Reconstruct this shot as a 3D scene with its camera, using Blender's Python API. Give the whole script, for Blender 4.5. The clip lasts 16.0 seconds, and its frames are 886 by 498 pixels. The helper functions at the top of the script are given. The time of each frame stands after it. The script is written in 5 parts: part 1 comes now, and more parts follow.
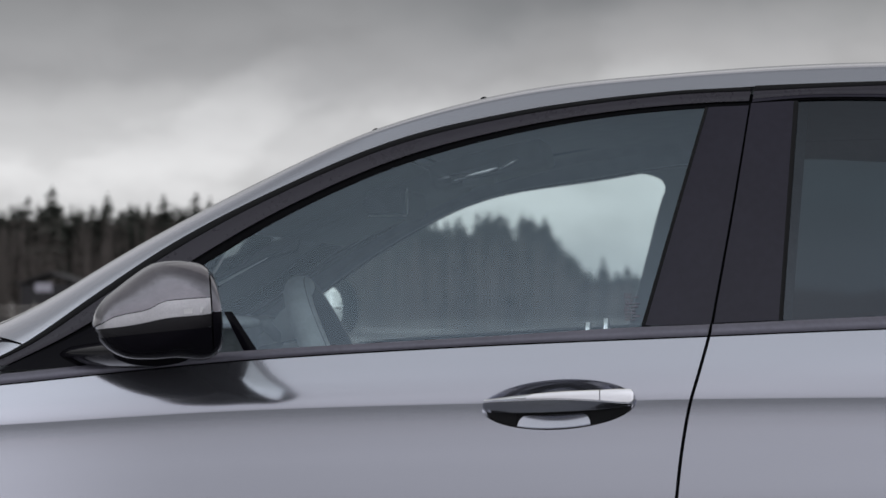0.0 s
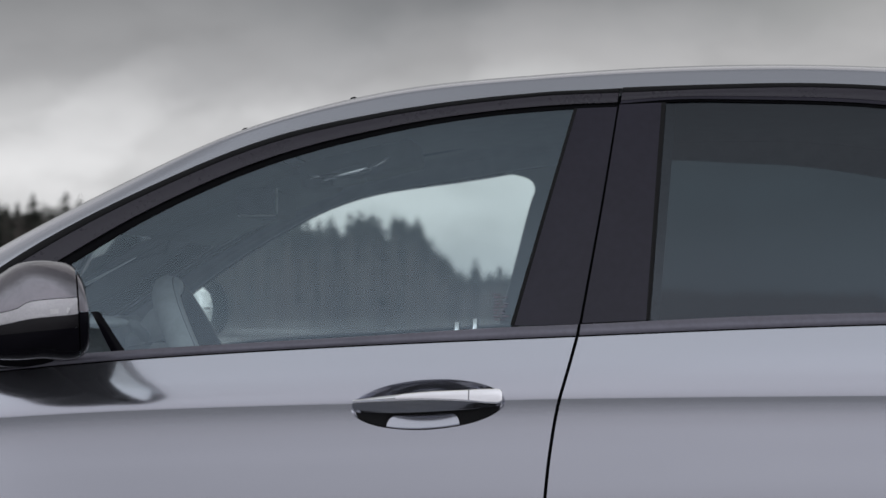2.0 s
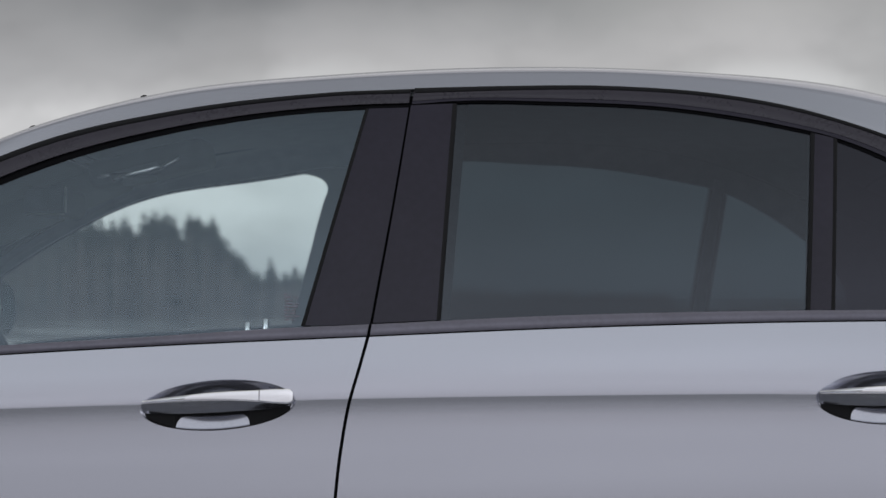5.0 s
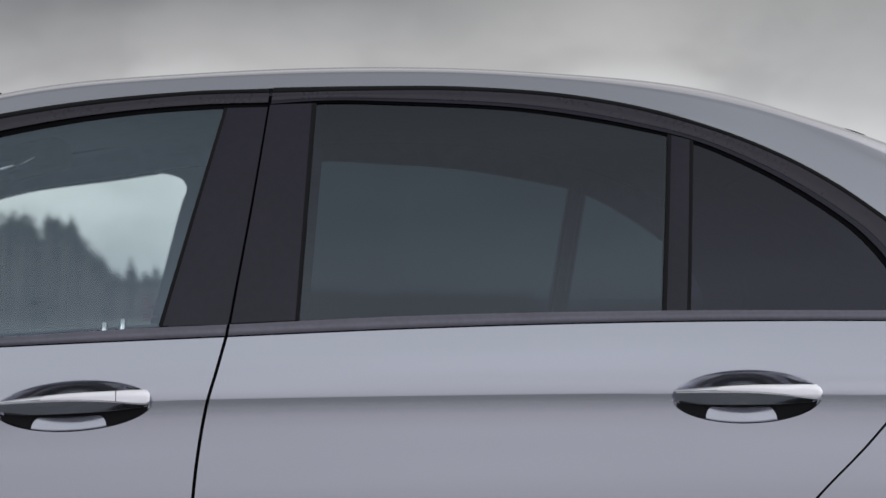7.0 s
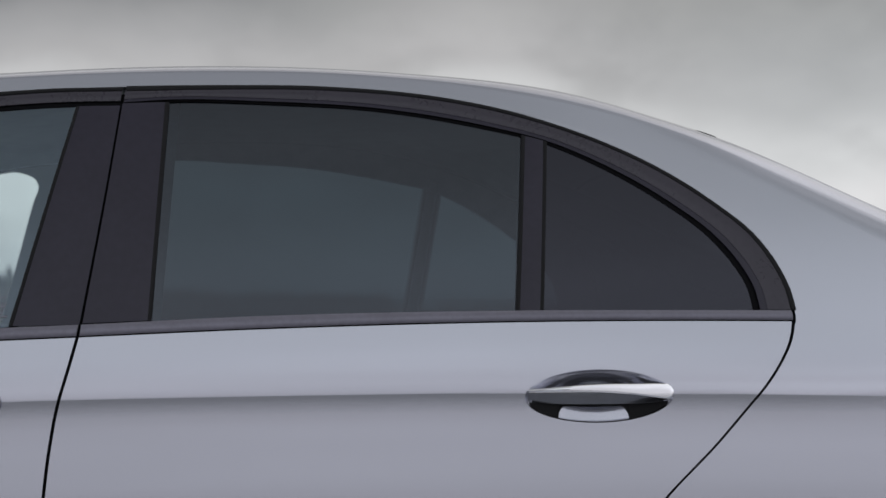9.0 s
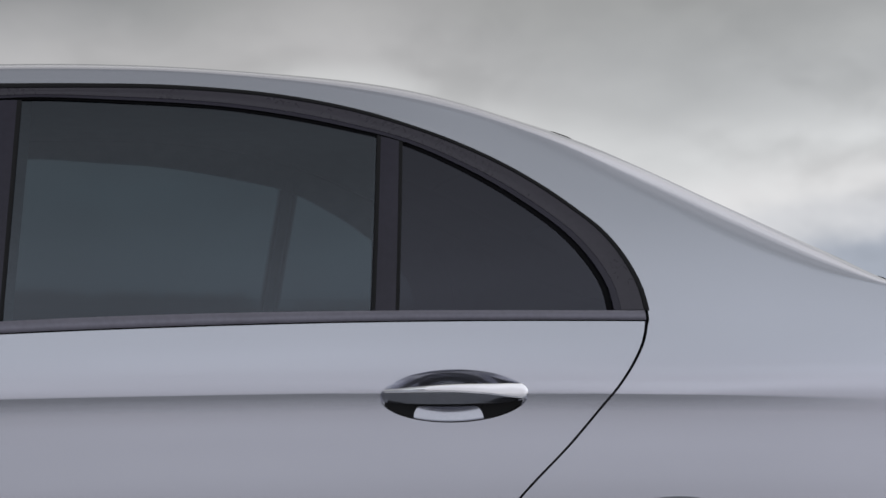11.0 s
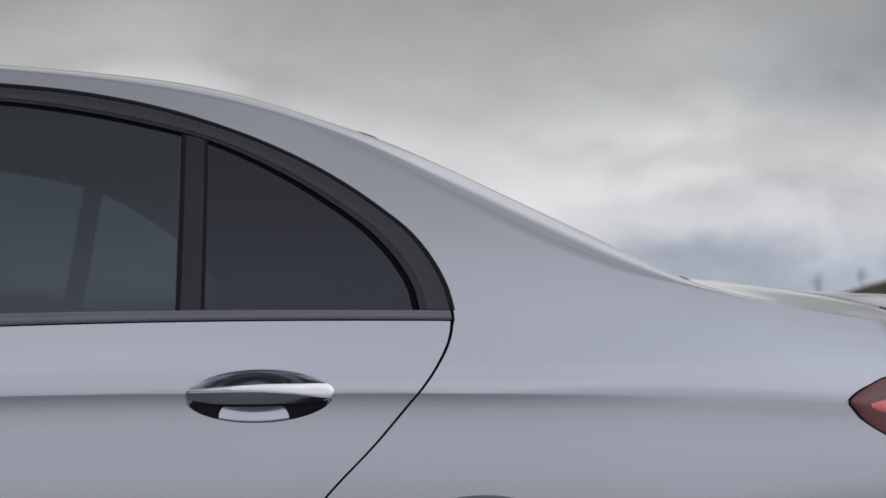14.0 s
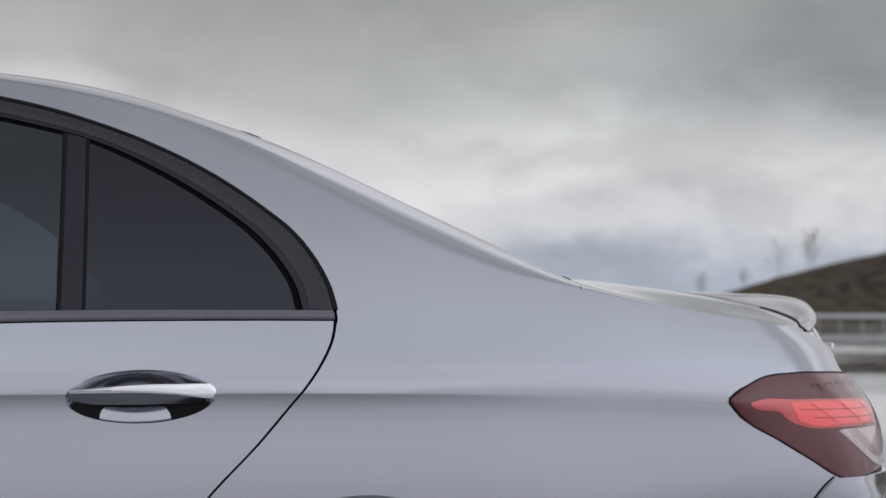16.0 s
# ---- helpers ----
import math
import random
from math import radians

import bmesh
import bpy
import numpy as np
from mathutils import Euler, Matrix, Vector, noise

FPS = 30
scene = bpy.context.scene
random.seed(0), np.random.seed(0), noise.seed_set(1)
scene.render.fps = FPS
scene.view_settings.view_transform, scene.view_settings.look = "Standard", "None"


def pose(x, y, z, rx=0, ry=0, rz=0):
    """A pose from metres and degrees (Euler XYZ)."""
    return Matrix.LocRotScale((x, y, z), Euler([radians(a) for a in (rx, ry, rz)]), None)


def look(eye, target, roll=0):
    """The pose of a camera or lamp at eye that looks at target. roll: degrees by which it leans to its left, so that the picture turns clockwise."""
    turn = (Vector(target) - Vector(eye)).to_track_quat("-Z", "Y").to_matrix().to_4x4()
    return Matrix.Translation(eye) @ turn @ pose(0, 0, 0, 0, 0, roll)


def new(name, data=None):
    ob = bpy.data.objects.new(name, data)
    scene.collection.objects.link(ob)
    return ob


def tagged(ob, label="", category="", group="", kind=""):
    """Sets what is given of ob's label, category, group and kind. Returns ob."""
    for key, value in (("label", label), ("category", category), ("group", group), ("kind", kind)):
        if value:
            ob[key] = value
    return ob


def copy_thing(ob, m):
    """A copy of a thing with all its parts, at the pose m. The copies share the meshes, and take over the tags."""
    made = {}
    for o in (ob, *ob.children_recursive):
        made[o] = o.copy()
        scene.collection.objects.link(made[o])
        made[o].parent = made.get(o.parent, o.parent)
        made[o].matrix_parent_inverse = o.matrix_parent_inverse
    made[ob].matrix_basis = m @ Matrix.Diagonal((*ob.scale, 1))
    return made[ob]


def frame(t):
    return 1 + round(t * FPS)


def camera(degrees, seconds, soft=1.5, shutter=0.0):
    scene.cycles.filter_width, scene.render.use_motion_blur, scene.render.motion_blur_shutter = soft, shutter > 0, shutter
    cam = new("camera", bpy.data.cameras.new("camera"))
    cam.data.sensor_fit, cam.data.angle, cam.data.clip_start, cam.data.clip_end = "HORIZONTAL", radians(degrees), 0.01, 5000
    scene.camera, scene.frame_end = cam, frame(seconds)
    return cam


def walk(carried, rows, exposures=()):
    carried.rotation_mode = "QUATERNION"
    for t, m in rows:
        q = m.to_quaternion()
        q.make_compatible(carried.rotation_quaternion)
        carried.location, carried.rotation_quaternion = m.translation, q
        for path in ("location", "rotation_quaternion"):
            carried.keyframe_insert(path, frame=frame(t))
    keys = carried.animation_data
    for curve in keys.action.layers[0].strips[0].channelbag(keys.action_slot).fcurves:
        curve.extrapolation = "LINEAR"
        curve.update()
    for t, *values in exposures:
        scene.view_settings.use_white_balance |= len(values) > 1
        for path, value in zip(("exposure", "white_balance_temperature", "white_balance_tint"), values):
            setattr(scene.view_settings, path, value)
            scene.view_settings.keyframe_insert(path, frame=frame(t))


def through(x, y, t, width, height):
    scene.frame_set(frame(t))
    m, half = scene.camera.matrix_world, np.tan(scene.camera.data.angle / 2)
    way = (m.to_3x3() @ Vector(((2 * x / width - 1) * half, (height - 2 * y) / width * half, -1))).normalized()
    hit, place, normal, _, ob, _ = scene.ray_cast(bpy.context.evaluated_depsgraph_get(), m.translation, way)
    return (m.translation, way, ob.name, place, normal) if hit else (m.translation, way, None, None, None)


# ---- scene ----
# ---- camera: a tripod pan beside the car ----
DEG = 23.31
cam = camera(DEG, 16.0, soft=1.5)
cam.data.dof.use_dof, cam.data.dof.focus_distance, cam.data.dof.aperture_fstop = True, 3.55, 7.0
PAN_X, PAN_Y, EYE, ARM = 0.0, -3.418, 1.012, 0.080
PAN = [
    (0.0, -9.102, 1.574), (0.5, -8.292, 1.576), (1.0, -7.489, 1.576), (1.5, -6.585, 1.580), (2.0, -5.699, 1.579),
    (2.5, -4.728, 1.578), (3.0, -3.869, 1.581), (3.5, -2.937, 1.579), (4.0, -2.055, 1.579), (6.5, 2.503, 1.585),
    (7.0, 3.425, 1.583), (7.5, 4.435, 1.585), (8.0, 5.352, 1.585), (8.5, 6.324, 1.585), (9.0, 7.230, 1.584),
    (11.5, 11.843, 1.585), (12.0, 12.642, 1.582), (12.5, 13.551, 1.582), (13.0, 14.390, 1.583), (13.5, 15.275, 1.583),
    (14.0, 16.056, 1.581), (14.5, 16.865, 1.584), (15.0, 17.613, 1.581), (15.5, 18.410, 1.584), (16.0, 19.102, 1.580),
]
walk(cam, [(t, pose(PAN_X + ARM * math.sin(radians(a)), PAN_Y + ARM * (math.cos(radians(a)) - 1), EYE, 90 + p, 0, -a)) for t, a, p in PAN])

# ---- sky and light: a bright overcast day ----
SUN_EL, SUN_AZ = radians(55), radians(10)
world = bpy.data.worlds.new("overcast_sky")
scene.world = world
world.use_nodes = True


class Nodes:
    """Short hand for wiring shader nodes."""

    def __init__(self, tree):
        self.tree = tree
        tree.nodes.clear()

    def add(self, kind, sets=None, **props):
        n = self.tree.nodes.new(kind)
        for k, v in props.items():
            setattr(n, k, v)
        for k, v in (sets or {}).items():
            if isinstance(v, bpy.types.NodeSocket):
                self.tree.links.new(v, n.inputs[k])
            else:
                n.inputs[k].default_value = v
        return n

    def math(self, op, a, b=0.0, c=0.0):
        return self.add("ShaderNodeMath", {0: a, 1: b, 2: c}, operation=op).outputs[0]

    def ramp(self, fac, stops, mode="EASE"):
        n = self.add("ShaderNodeValToRGB", {0: fac})
        n.color_ramp.interpolation = mode
        els = n.color_ramp.elements
        while len(els) < len(stops):
            els.new(0.5)
        for e, (p, c) in zip(els, stops):
            e.position, e.color = p, (*c, 1) if isinstance(c, tuple) else (c, c, c, 1)
        return n.outputs[0]

    def mix(self, fac, a, b, blend="MIX"):
        return self.add("ShaderNodeMix", {0: fac, 6: a, 7: b}, data_type="RGBA", blend_type=blend).outputs[2]

    def noise(self, vec, scale, detail=3.0, rough=0.5, out=0):
        return self.add("ShaderNodeTexNoise", {"Vector": vec, "Scale": scale, "Detail": detail, "Roughness": rough}).outputs[out]


w = Nodes(world.node_tree)
way = w.add("ShaderNodeTexCoord").outputs["Generated"]
xyz = w.add("ShaderNodeSeparateXYZ", {0: way})
az = w.math("ARCTAN2", xyz.outputs[0], xyz.outputs[1])
el = w.math("ARCSINE", xyz.outputs[2])
flat = w.add("ShaderNodeCombineXYZ", {0: w.math("MULTIPLY", az, 1.0), 1: w.math("MULTIPLY", el, 1.75), 2: 3.7}).outputs[0]
big = w.noise(flat, 5.0, 5.0, 0.55)
fine = w.noise(flat, 17.0, 6.0, 0.55)
soft = w.noise(way, 2.3, 4.0, 0.5)
# cloud layers wander up and down along the horizon
lift = w.math("ADD", w.math("MULTIPLY_ADD", big, 0.075, -0.0375), w.math("MULTIPLY_ADD", fine, 0.034, -0.017))
turn = w.math("MULTIPLY_ADD", az, 180 / math.pi / 60, 0.5)
# the bright layer sinks where grey cloud hangs lower over the roof
lift = w.math("ADD", lift, w.ramp(w.math("ABSOLUTE", w.math("SUBTRACT", turn, 0.755)), [(0.02, 0.016), (0.13, 0.0)]))
high = w.math("MULTIPLY", w.math("ADD", el, lift), 180 / math.pi / 30)
west = w.ramp(high, [(0.0, (0.58, 0.59, 0.61)), (0.06, (0.66, 0.66, 0.67)), (0.12, (0.72, 0.72, 0.73)), (0.17, (0.60, 0.60, 0.61)), (0.225, (0.36, 0.36, 0.37)), (0.30, (0.25, 0.253, 0.26)), (0.44, (0.34, 0.345, 0.35)), (1.0, (0.52, 0.53, 0.54))])
mid = w.ramp(high, [(0.0, (0.50, 0.53, 0.57)), (0.08, (0.62, 0.65, 0.67)), (0.16, (0.70, 0.705, 0.71)), (0.22, (0.48, 0.475, 0.48)), (0.30, (0.395, 0.395, 0.39)), (0.44, (0.35, 0.355, 0.35)), (1.0, (0.52, 0.53, 0.54))])
east = w.ramp(high, [(0.0, (0.36, 0.40, 0.47)), (0.05, (0.40, 0.44, 0.52)), (0.085, (0.60, 0.61, 0.64)), (0.12, (0.66, 0.66, 0.67)), (0.16, (0.60, 0.61, 0.62)), (0.21, (0.46, 0.47, 0.48)), (0.30, (0.38, 0.385, 0.385)), (0.36, (0.44, 0.445, 0.445)), (0.45, (0.54, 0.545, 0.545)), (0.62, (0.60, 0.605, 0.605)), (1.0, (0.66, 0.665, 0.67))])
sky = w.mix(w.ramp(turn, [(0.27, 0.0), (0.58, 1.0)]), west, mid)
sky = w.mix(w.ramp(turn, [(0.62, 0.0), (0.80, 1.0)]), sky, east)
mottle = w.math("ADD", w.math("MULTIPLY_ADD", fine, 0.50, 0.75), w.math("MULTIPLY_ADD", big, 0.56, -0.28))
# heaped clouds with curling edges
curl = w.add("ShaderNodeTexNoise", {"Vector": flat, "Scale": 9.0, "Detail": 3.0}).outputs["Color"]
rolled = w.add("ShaderNodeVectorMath", {0: flat, 1: w.add("ShaderNodeVectorMath", {0: curl, 3: 0.10}, operation="SCALE").outputs[0]}, operation="ADD").outputs[0]
heap = w.noise(rolled, 11.0, 5.0, 0.5)
heap = w.math("MULTIPLY", w.ramp(heap, [(0.40, 0.0), (0.56, 1.0)]), w.ramp(high, [(0.04, 0.2), (0.09, 1.0), (0.17, 1.0), (0.25, 0.45), (0.34, 0.15)]))
mottle = w.math("MULTIPLY", mottle, w.math("MULTIPLY_ADD", heap, 0.16, 0.92))
gloom = w.math("MULTIPLY", w.ramp(w.math("MULTIPLY", az, 2 / math.pi), [(0.24, 0.0), (0.33, 1.0), (0.39, 1.0), (0.52, 0.0)]), w.ramp(high, [(0.115, 0.0), (0.20, 0.85), (0.25, 0.70), (0.30, 0.40), (0.40, 0.0)]))
gloom = w.math("MAXIMUM", gloom, w.math("MULTIPLY", w.ramp(w.math("ABSOLUTE", w.math("SUBTRACT", turn, 0.46)), [(0.03, 0.95), (0.19, 0.0)]), w.ramp(high, [(0.21, 0.0), (0.31, 1.0), (0.42, 1.0), (0.60, 0.0)])))
mottle = w.math("MULTIPLY", mottle, w.math("MULTIPLY_ADD", gloom, -0.46, 1.0))
sky = w.mix(1.0, sky, w.add("ShaderNodeCombineXYZ", {0: mottle, 1: w.math("MULTIPLY", mottle, w.math("MULTIPLY_ADD", gloom, 0.02, 1.0)), 2: w.math("MULTIPLY", mottle, w.math("MULTIPLY_ADD", gloom, 0.06, 1.0))}).outputs[0], "MULTIPLY")
over = w.math("ARCTAN2", xyz.outputs[2], w.math("MULTIPLY", xyz.outputs[1], -1.0))
veils = w.noise(w.add("ShaderNodeCombineXYZ", {0: xyz.outputs[0], 1: xyz.outputs[1], 2: w.math("MULTIPLY", xyz.outputs[2], 5.0)}).outputs[0], 3.2, 5.0, 0.55)
dome = w.math("MULTIPLY", w.math("MULTIPLY", w.math("MULTIPLY_ADD", soft, 0.40, 0.62), w.math("MULTIPLY_ADD", veils, 0.32, 0.84)), w.ramp(w.math("MULTIPLY", over, 1 / math.pi), [(0.0, 0.68), (0.05, 0.77), (0.15, 0.97), (0.275, 0.98), (0.338, 0.66), (0.38, 0.50), (0.50, 0.46), (0.60, 0.48), (1.0, 0.44)]))
dome = w.math("MULTIPLY", dome, w.math("MULTIPLY_ADD", w.ramp(xyz.outputs[0], [(0.15, 0.0), (0.60, 0.5), (0.92, 1.0)]), 0.35, 1.0))
dome = w.math("MULTIPLY", dome, w.math("MULTIPLY_ADD", w.math("MULTIPLY", w.ramp(xyz.outputs[0], [(0.33, 0.0), (0.50, 1.0)]), w.ramp(xyz.outputs[1], [(0.0, 0.0), (0.12, 1.0)])), 0.5, 1.0))
dome = w.math("MULTIPLY", dome, w.math("MULTIPLY_ADD", w.ramp(w.math("MULTIPLY", xyz.outputs[0], -1.0), [(0.28, 0.0), (0.55, 1.0)]), 0.65, 1.0))
overhead = w.ramp(w.math("MULTIPLY", over, 1 / math.pi), [(0.34, 0.0), (0.42, 1.0), (0.62, 1.0), (0.75, 0.0)])
dome = w.math("MULTIPLY", dome, w.math("MULTIPLY_ADD", overhead, w.math("MULTIPLY_ADD", w.ramp(w.math("MULTIPLY_ADD", xyz.outputs[0], 0.5, 0.5), [(0.50, 0.0), (0.74, 1.0)]), 0.45, -0.20), 1.0))
warm = w.ramp(w.math("MULTIPLY", over, 1 / math.pi), [(0.0, 1.0), (0.12, 0.99), (0.30, 0.95), (0.45, 0.97), (0.6, 1.0)])
cool = w.ramp(w.math("MULTIPLY", over, 1 / math.pi), [(0.0, 1.0), (0.25, 0.995), (0.35, 0.965), (0.6, 0.95)])
above = w.add("ShaderNodeCombineXYZ", {0: w.math("MULTIPLY", dome, warm), 1: dome, 2: w.math("MULTIPLY", w.math("MULTIPLY", dome, 1.08), cool)}).outputs[0]
sky = w.mix(w.ramp(high, [(0.40, 0.0), (0.85, 1.0)]), sky, above)
sky = w.mix(w.ramp(w.math("ABSOLUTE", w.math("MULTIPLY", az, 1 / math.pi)), [(0.35, 0.0), (0.6, 1.0)]), sky, above)
sky = w.mix(w.ramp(w.math("MULTIPLY", az, 1 / math.pi), [(0.20, 0.0), (0.32, 1.0)]), sky, above)
blue = w.add("ShaderNodeTexSky", sky_type="NISHITA", sun_disc=False, sun_elevation=SUN_EL, sun_rotation=SUN_AZ).outputs[0]
clear = w.add("ShaderNodeBackground", {0: blue, 1: 0.05}).outputs[0]
cloud = w.add("ShaderNodeBackground", {0: sky, 1: 1.0}).outputs[0]
w.add("ShaderNodeOutputWorld", {0: w.add("ShaderNodeMixShader", {0: 0.97, 1: clear, 2: cloud}).outputs[0]})

sun = new("sun", bpy.data.lights.new("sun", "SUN"))
sun.data.energy, sun.data.angle, sun.data.color = 0.2, radians(60), (1.0, 0.98, 0.95)
sun.matrix_world = look((2, 10, 15), (0, 0.9, 0.8))

# ---- materials ----
def material(name):
    m = bpy.data.materials.new(name)
    m.use_nodes = True
    return m, Nodes(m.node_tree)


def finish(n, shader):
    n.add("ShaderNodeOutputMaterial", {0: shader})


def plain(name, colour, rough=0.5, metal=0.0, grain=60.0, vary=0.15, bump=0.0, coat=0.0, spec=0.5):
    """A surface with mottled colour and roughness at two scales."""
    m, n = material(name)
    where = n.add("ShaderNodeTexCoord").outputs["Object"]
    a, b = n.noise(where, grain, 4.0), n.noise(where, grain / 9, 3.0)
    both = n.math("ADD", n.math("MULTIPLY", a, 0.5), n.math("MULTIPLY", b, 0.5))
    dark = tuple(c * (1 - vary) for c in colour)
    lite = tuple(min(1, c * (1 + vary)) for c in colour)
    col = n.ramp(both, [(0.3, dark), (0.7, lite)])
    sets = {"Base Color": col, "Roughness": n.math("MULTIPLY_ADD", both, 0.25 * rough, 0.87 * rough), "Metallic": metal, "Coat Weight": coat, "Coat Roughness": 0.03, "Specular IOR Level": spec}
    if bump:
        sets["Normal"] = n.add("ShaderNodeBump", {"Strength": bump, "Distance": 0.002, "Height": a}).outputs[0]
    finish(n, n.add("ShaderNodeBsdfPrincipled", sets).outputs[0])
    return m


def car_paint():
    """Grey metallic lacquer: fine flakes under a clear coat."""
    m, n = material("grey_metallic_paint")
    where = n.add("ShaderNodeTexCoord").outputs["Object"]
    cloudy = n.noise(where, 3.0, 3.0)
    col = n.mix(n.math("MULTIPLY_ADD", cloudy, 0.3, 0.35), (0.414, 0.422, 0.476, 1), (0.449, 0.457, 0.510, 1))
    shine = n.math("MULTIPLY_ADD", n.noise(where, 9.0, 4.0), 0.04, 0.125)
    base = n.add("ShaderNodeBsdfPrincipled", {"Base Color": col, "Metallic": 0.9, "Roughness": shine, "Coat Weight": 1.0, "Coat Roughness": 0.02, "Coat IOR": 1.7}).outputs[0]
    finish(n, base)
    return m


def pane(name, tint, through, ior=1.5, rough=0.0, sheen=(1, 1, 1)):
    """Glass: tinted see-through with mirror gloss that rises at grazing angles."""
    m, n = material(name)
    smear = n.noise(n.add("ShaderNodeTexCoord").outputs["Object"], 5.0, 4.0)
    clear = n.add("ShaderNodeBsdfTransparent", {0: n.mix(smear, (*[c * through * 0.97 for c in tint], 1), (*[c * through for c in tint], 1))}).outputs[0]
    gloss = n.add("ShaderNodeBsdfGlossy", {"Color": (*sheen, 1), "Roughness": rough}).outputs[0]
    edge = n.add("ShaderNodeLayerWeight", {"Blend": 0.5}).outputs["Facing"]
    fac = n.math("MULTIPLY_ADD", n.math("POWER", edge, 5.0), 0.96, ((ior - 1) / (ior + 1)) ** 2)
    finish(n, n.add("ShaderNodeMixShader", {0: fac, 1: clear, 2: gloss}).outputs[0])
    return m


PAINT = car_paint()
GLOSS_BLACK = plain("gloss_black_trim", (0.0215, 0.019, 0.031), 0.22, 0.0, 80, 0.1, spec=0.32)
FRAME_TRIM = plain("dark_frame_trim", (0.036, 0.0325, 0.043), 0.28, 0.0, 120, 0.1, spec=0.36)
SATIN_TRIM = plain("satin_dark_trim", (0.160, 0.155, 0.190), 0.38, 0.35, 120, 0.1)
RUBBER = plain("black_rubber", (0.008, 0.008, 0.009), 0.7, 0.0, 200, 0.2, spec=0.2)
GAP_BLACK = plain("dark_gap", (0.006, 0.006, 0.007), 0.9, spec=0.05)
CHROME = plain("polished_chrome", (0.86, 0.86, 0.88), 0.07, 1.0, 60, 0.02)
TRIM_INSIDE = plain("dark_cabin_fabric", (0.115, 0.127, 0.140), 0.85, 0.0, 240, 0.2, bump=0.05, spec=0.2)
LIT_LEATHER = plain("lit_grey_leather", (0.46, 0.50, 0.51), 0.5, 0.0, 300, 0.12, bump=0.06, spec=0.3)
HEADLINER = plain("grey_headlining_fabric", (0.27, 0.29, 0.31), 0.9, 0.0, 240, 0.12, bump=0.05, spec=0.15)
PALE_VINYL = plain("pale_grey_vinyl", (0.42, 0.45, 0.46), 0.55, 0.0, 300, 0.1, bump=0.05, spec=0.3)
DARK_LEATHER = plain("black_leather_and_rim_shade", (0.040, 0.044, 0.050), 0.55, 0.0, 300, 0.12, bump=0.06, spec=0.25)
PILLAR_GREY = plain("grey_pillar_plastic", (0.13, 0.14, 0.145), 0.6, 0.0, 200, 0.1, spec=0.3)
DASH = plain("grey_dash_vinyl", (0.20, 0.215, 0.22), 0.6, 0.0, 300, 0.15, bump=0.08, spec=0.3)
FRONT_GLASS = pane("green_tinted_glass", (0.92, 0.985, 0.985), 1.0, 2.12, 0.0, (0.76, 0.92, 1.08))
FAR_GLASS = pane("green_tinted_far_glass", (0.91, 0.985, 0.985), 1.0, 2.35, 0.0, (0.66, 0.95, 1.0))
DARK_GLASS = pane("privacy_glass", (0.73, 0.91, 1.0), 0.225, 1.74, 0.0, (0.85, 0.92, 1.05))
BLACK_GLASS = pane("black_privacy_glass", (0.8, 0.9, 1.0), 0.06, 1.63, 0.0, (0.88, 0.885, 1.06))
SCREEN_GLASS = pane("screen_glass", (0.85, 0.95, 0.97), 0.035)
TYRE = plain("tyre_rubber", (0.02, 0.02, 0.02), 0.8, 0.0, 100, 0.2, bump=0.3)
ALLOY = plain("dark_alloy", (0.12, 0.12, 0.125), 0.3, 0.8)
DISC = plain("brake_disc", (0.35, 0.34, 0.33), 0.35, 1.0)

# ---- the shape of the car: nose towards -x, near flank towards -y ----
HALF = 0.915


def curve(*pts):
    """A smooth curve through (x, value) points, straight on beyond its ends."""
    xs, zs = [p[0] for p in pts], [p[1] for p in pts]
    n = len(xs)
    d = [(zs[i + 1] - zs[i]) / (xs[i + 1] - xs[i]) for i in range(n - 1)]
    m = [d[0]] + [(d[i - 1] * (xs[i + 1] - xs[i]) + d[i] * (xs[i] - xs[i - 1])) / (xs[i + 1] - xs[i - 1]) for i in range(1, n - 1)] + [d[-1]]

    def at(x):
        if x <= xs[0]:
            return zs[0] + m[0] * (x - xs[0])
        if x >= xs[-1]:
            return zs[-1] + m[-1] * (x - xs[-1])
        i = 0
        while x > xs[i + 1]:
            i += 1
        h = xs[i + 1] - xs[i]
        u = (x - xs[i]) / h
        return (1 + 2 * u) * (1 - u) ** 2 * zs[i] + u * (1 - u) ** 2 * h * m[i] + u * u * (3 - 2 * u) * zs[i + 1] + u * u * (u - 1) * h * m[i + 1]
    return at


def ramp(u):
    u = min(1, max(0, u))
    return u * u * (3 - 2 * u)


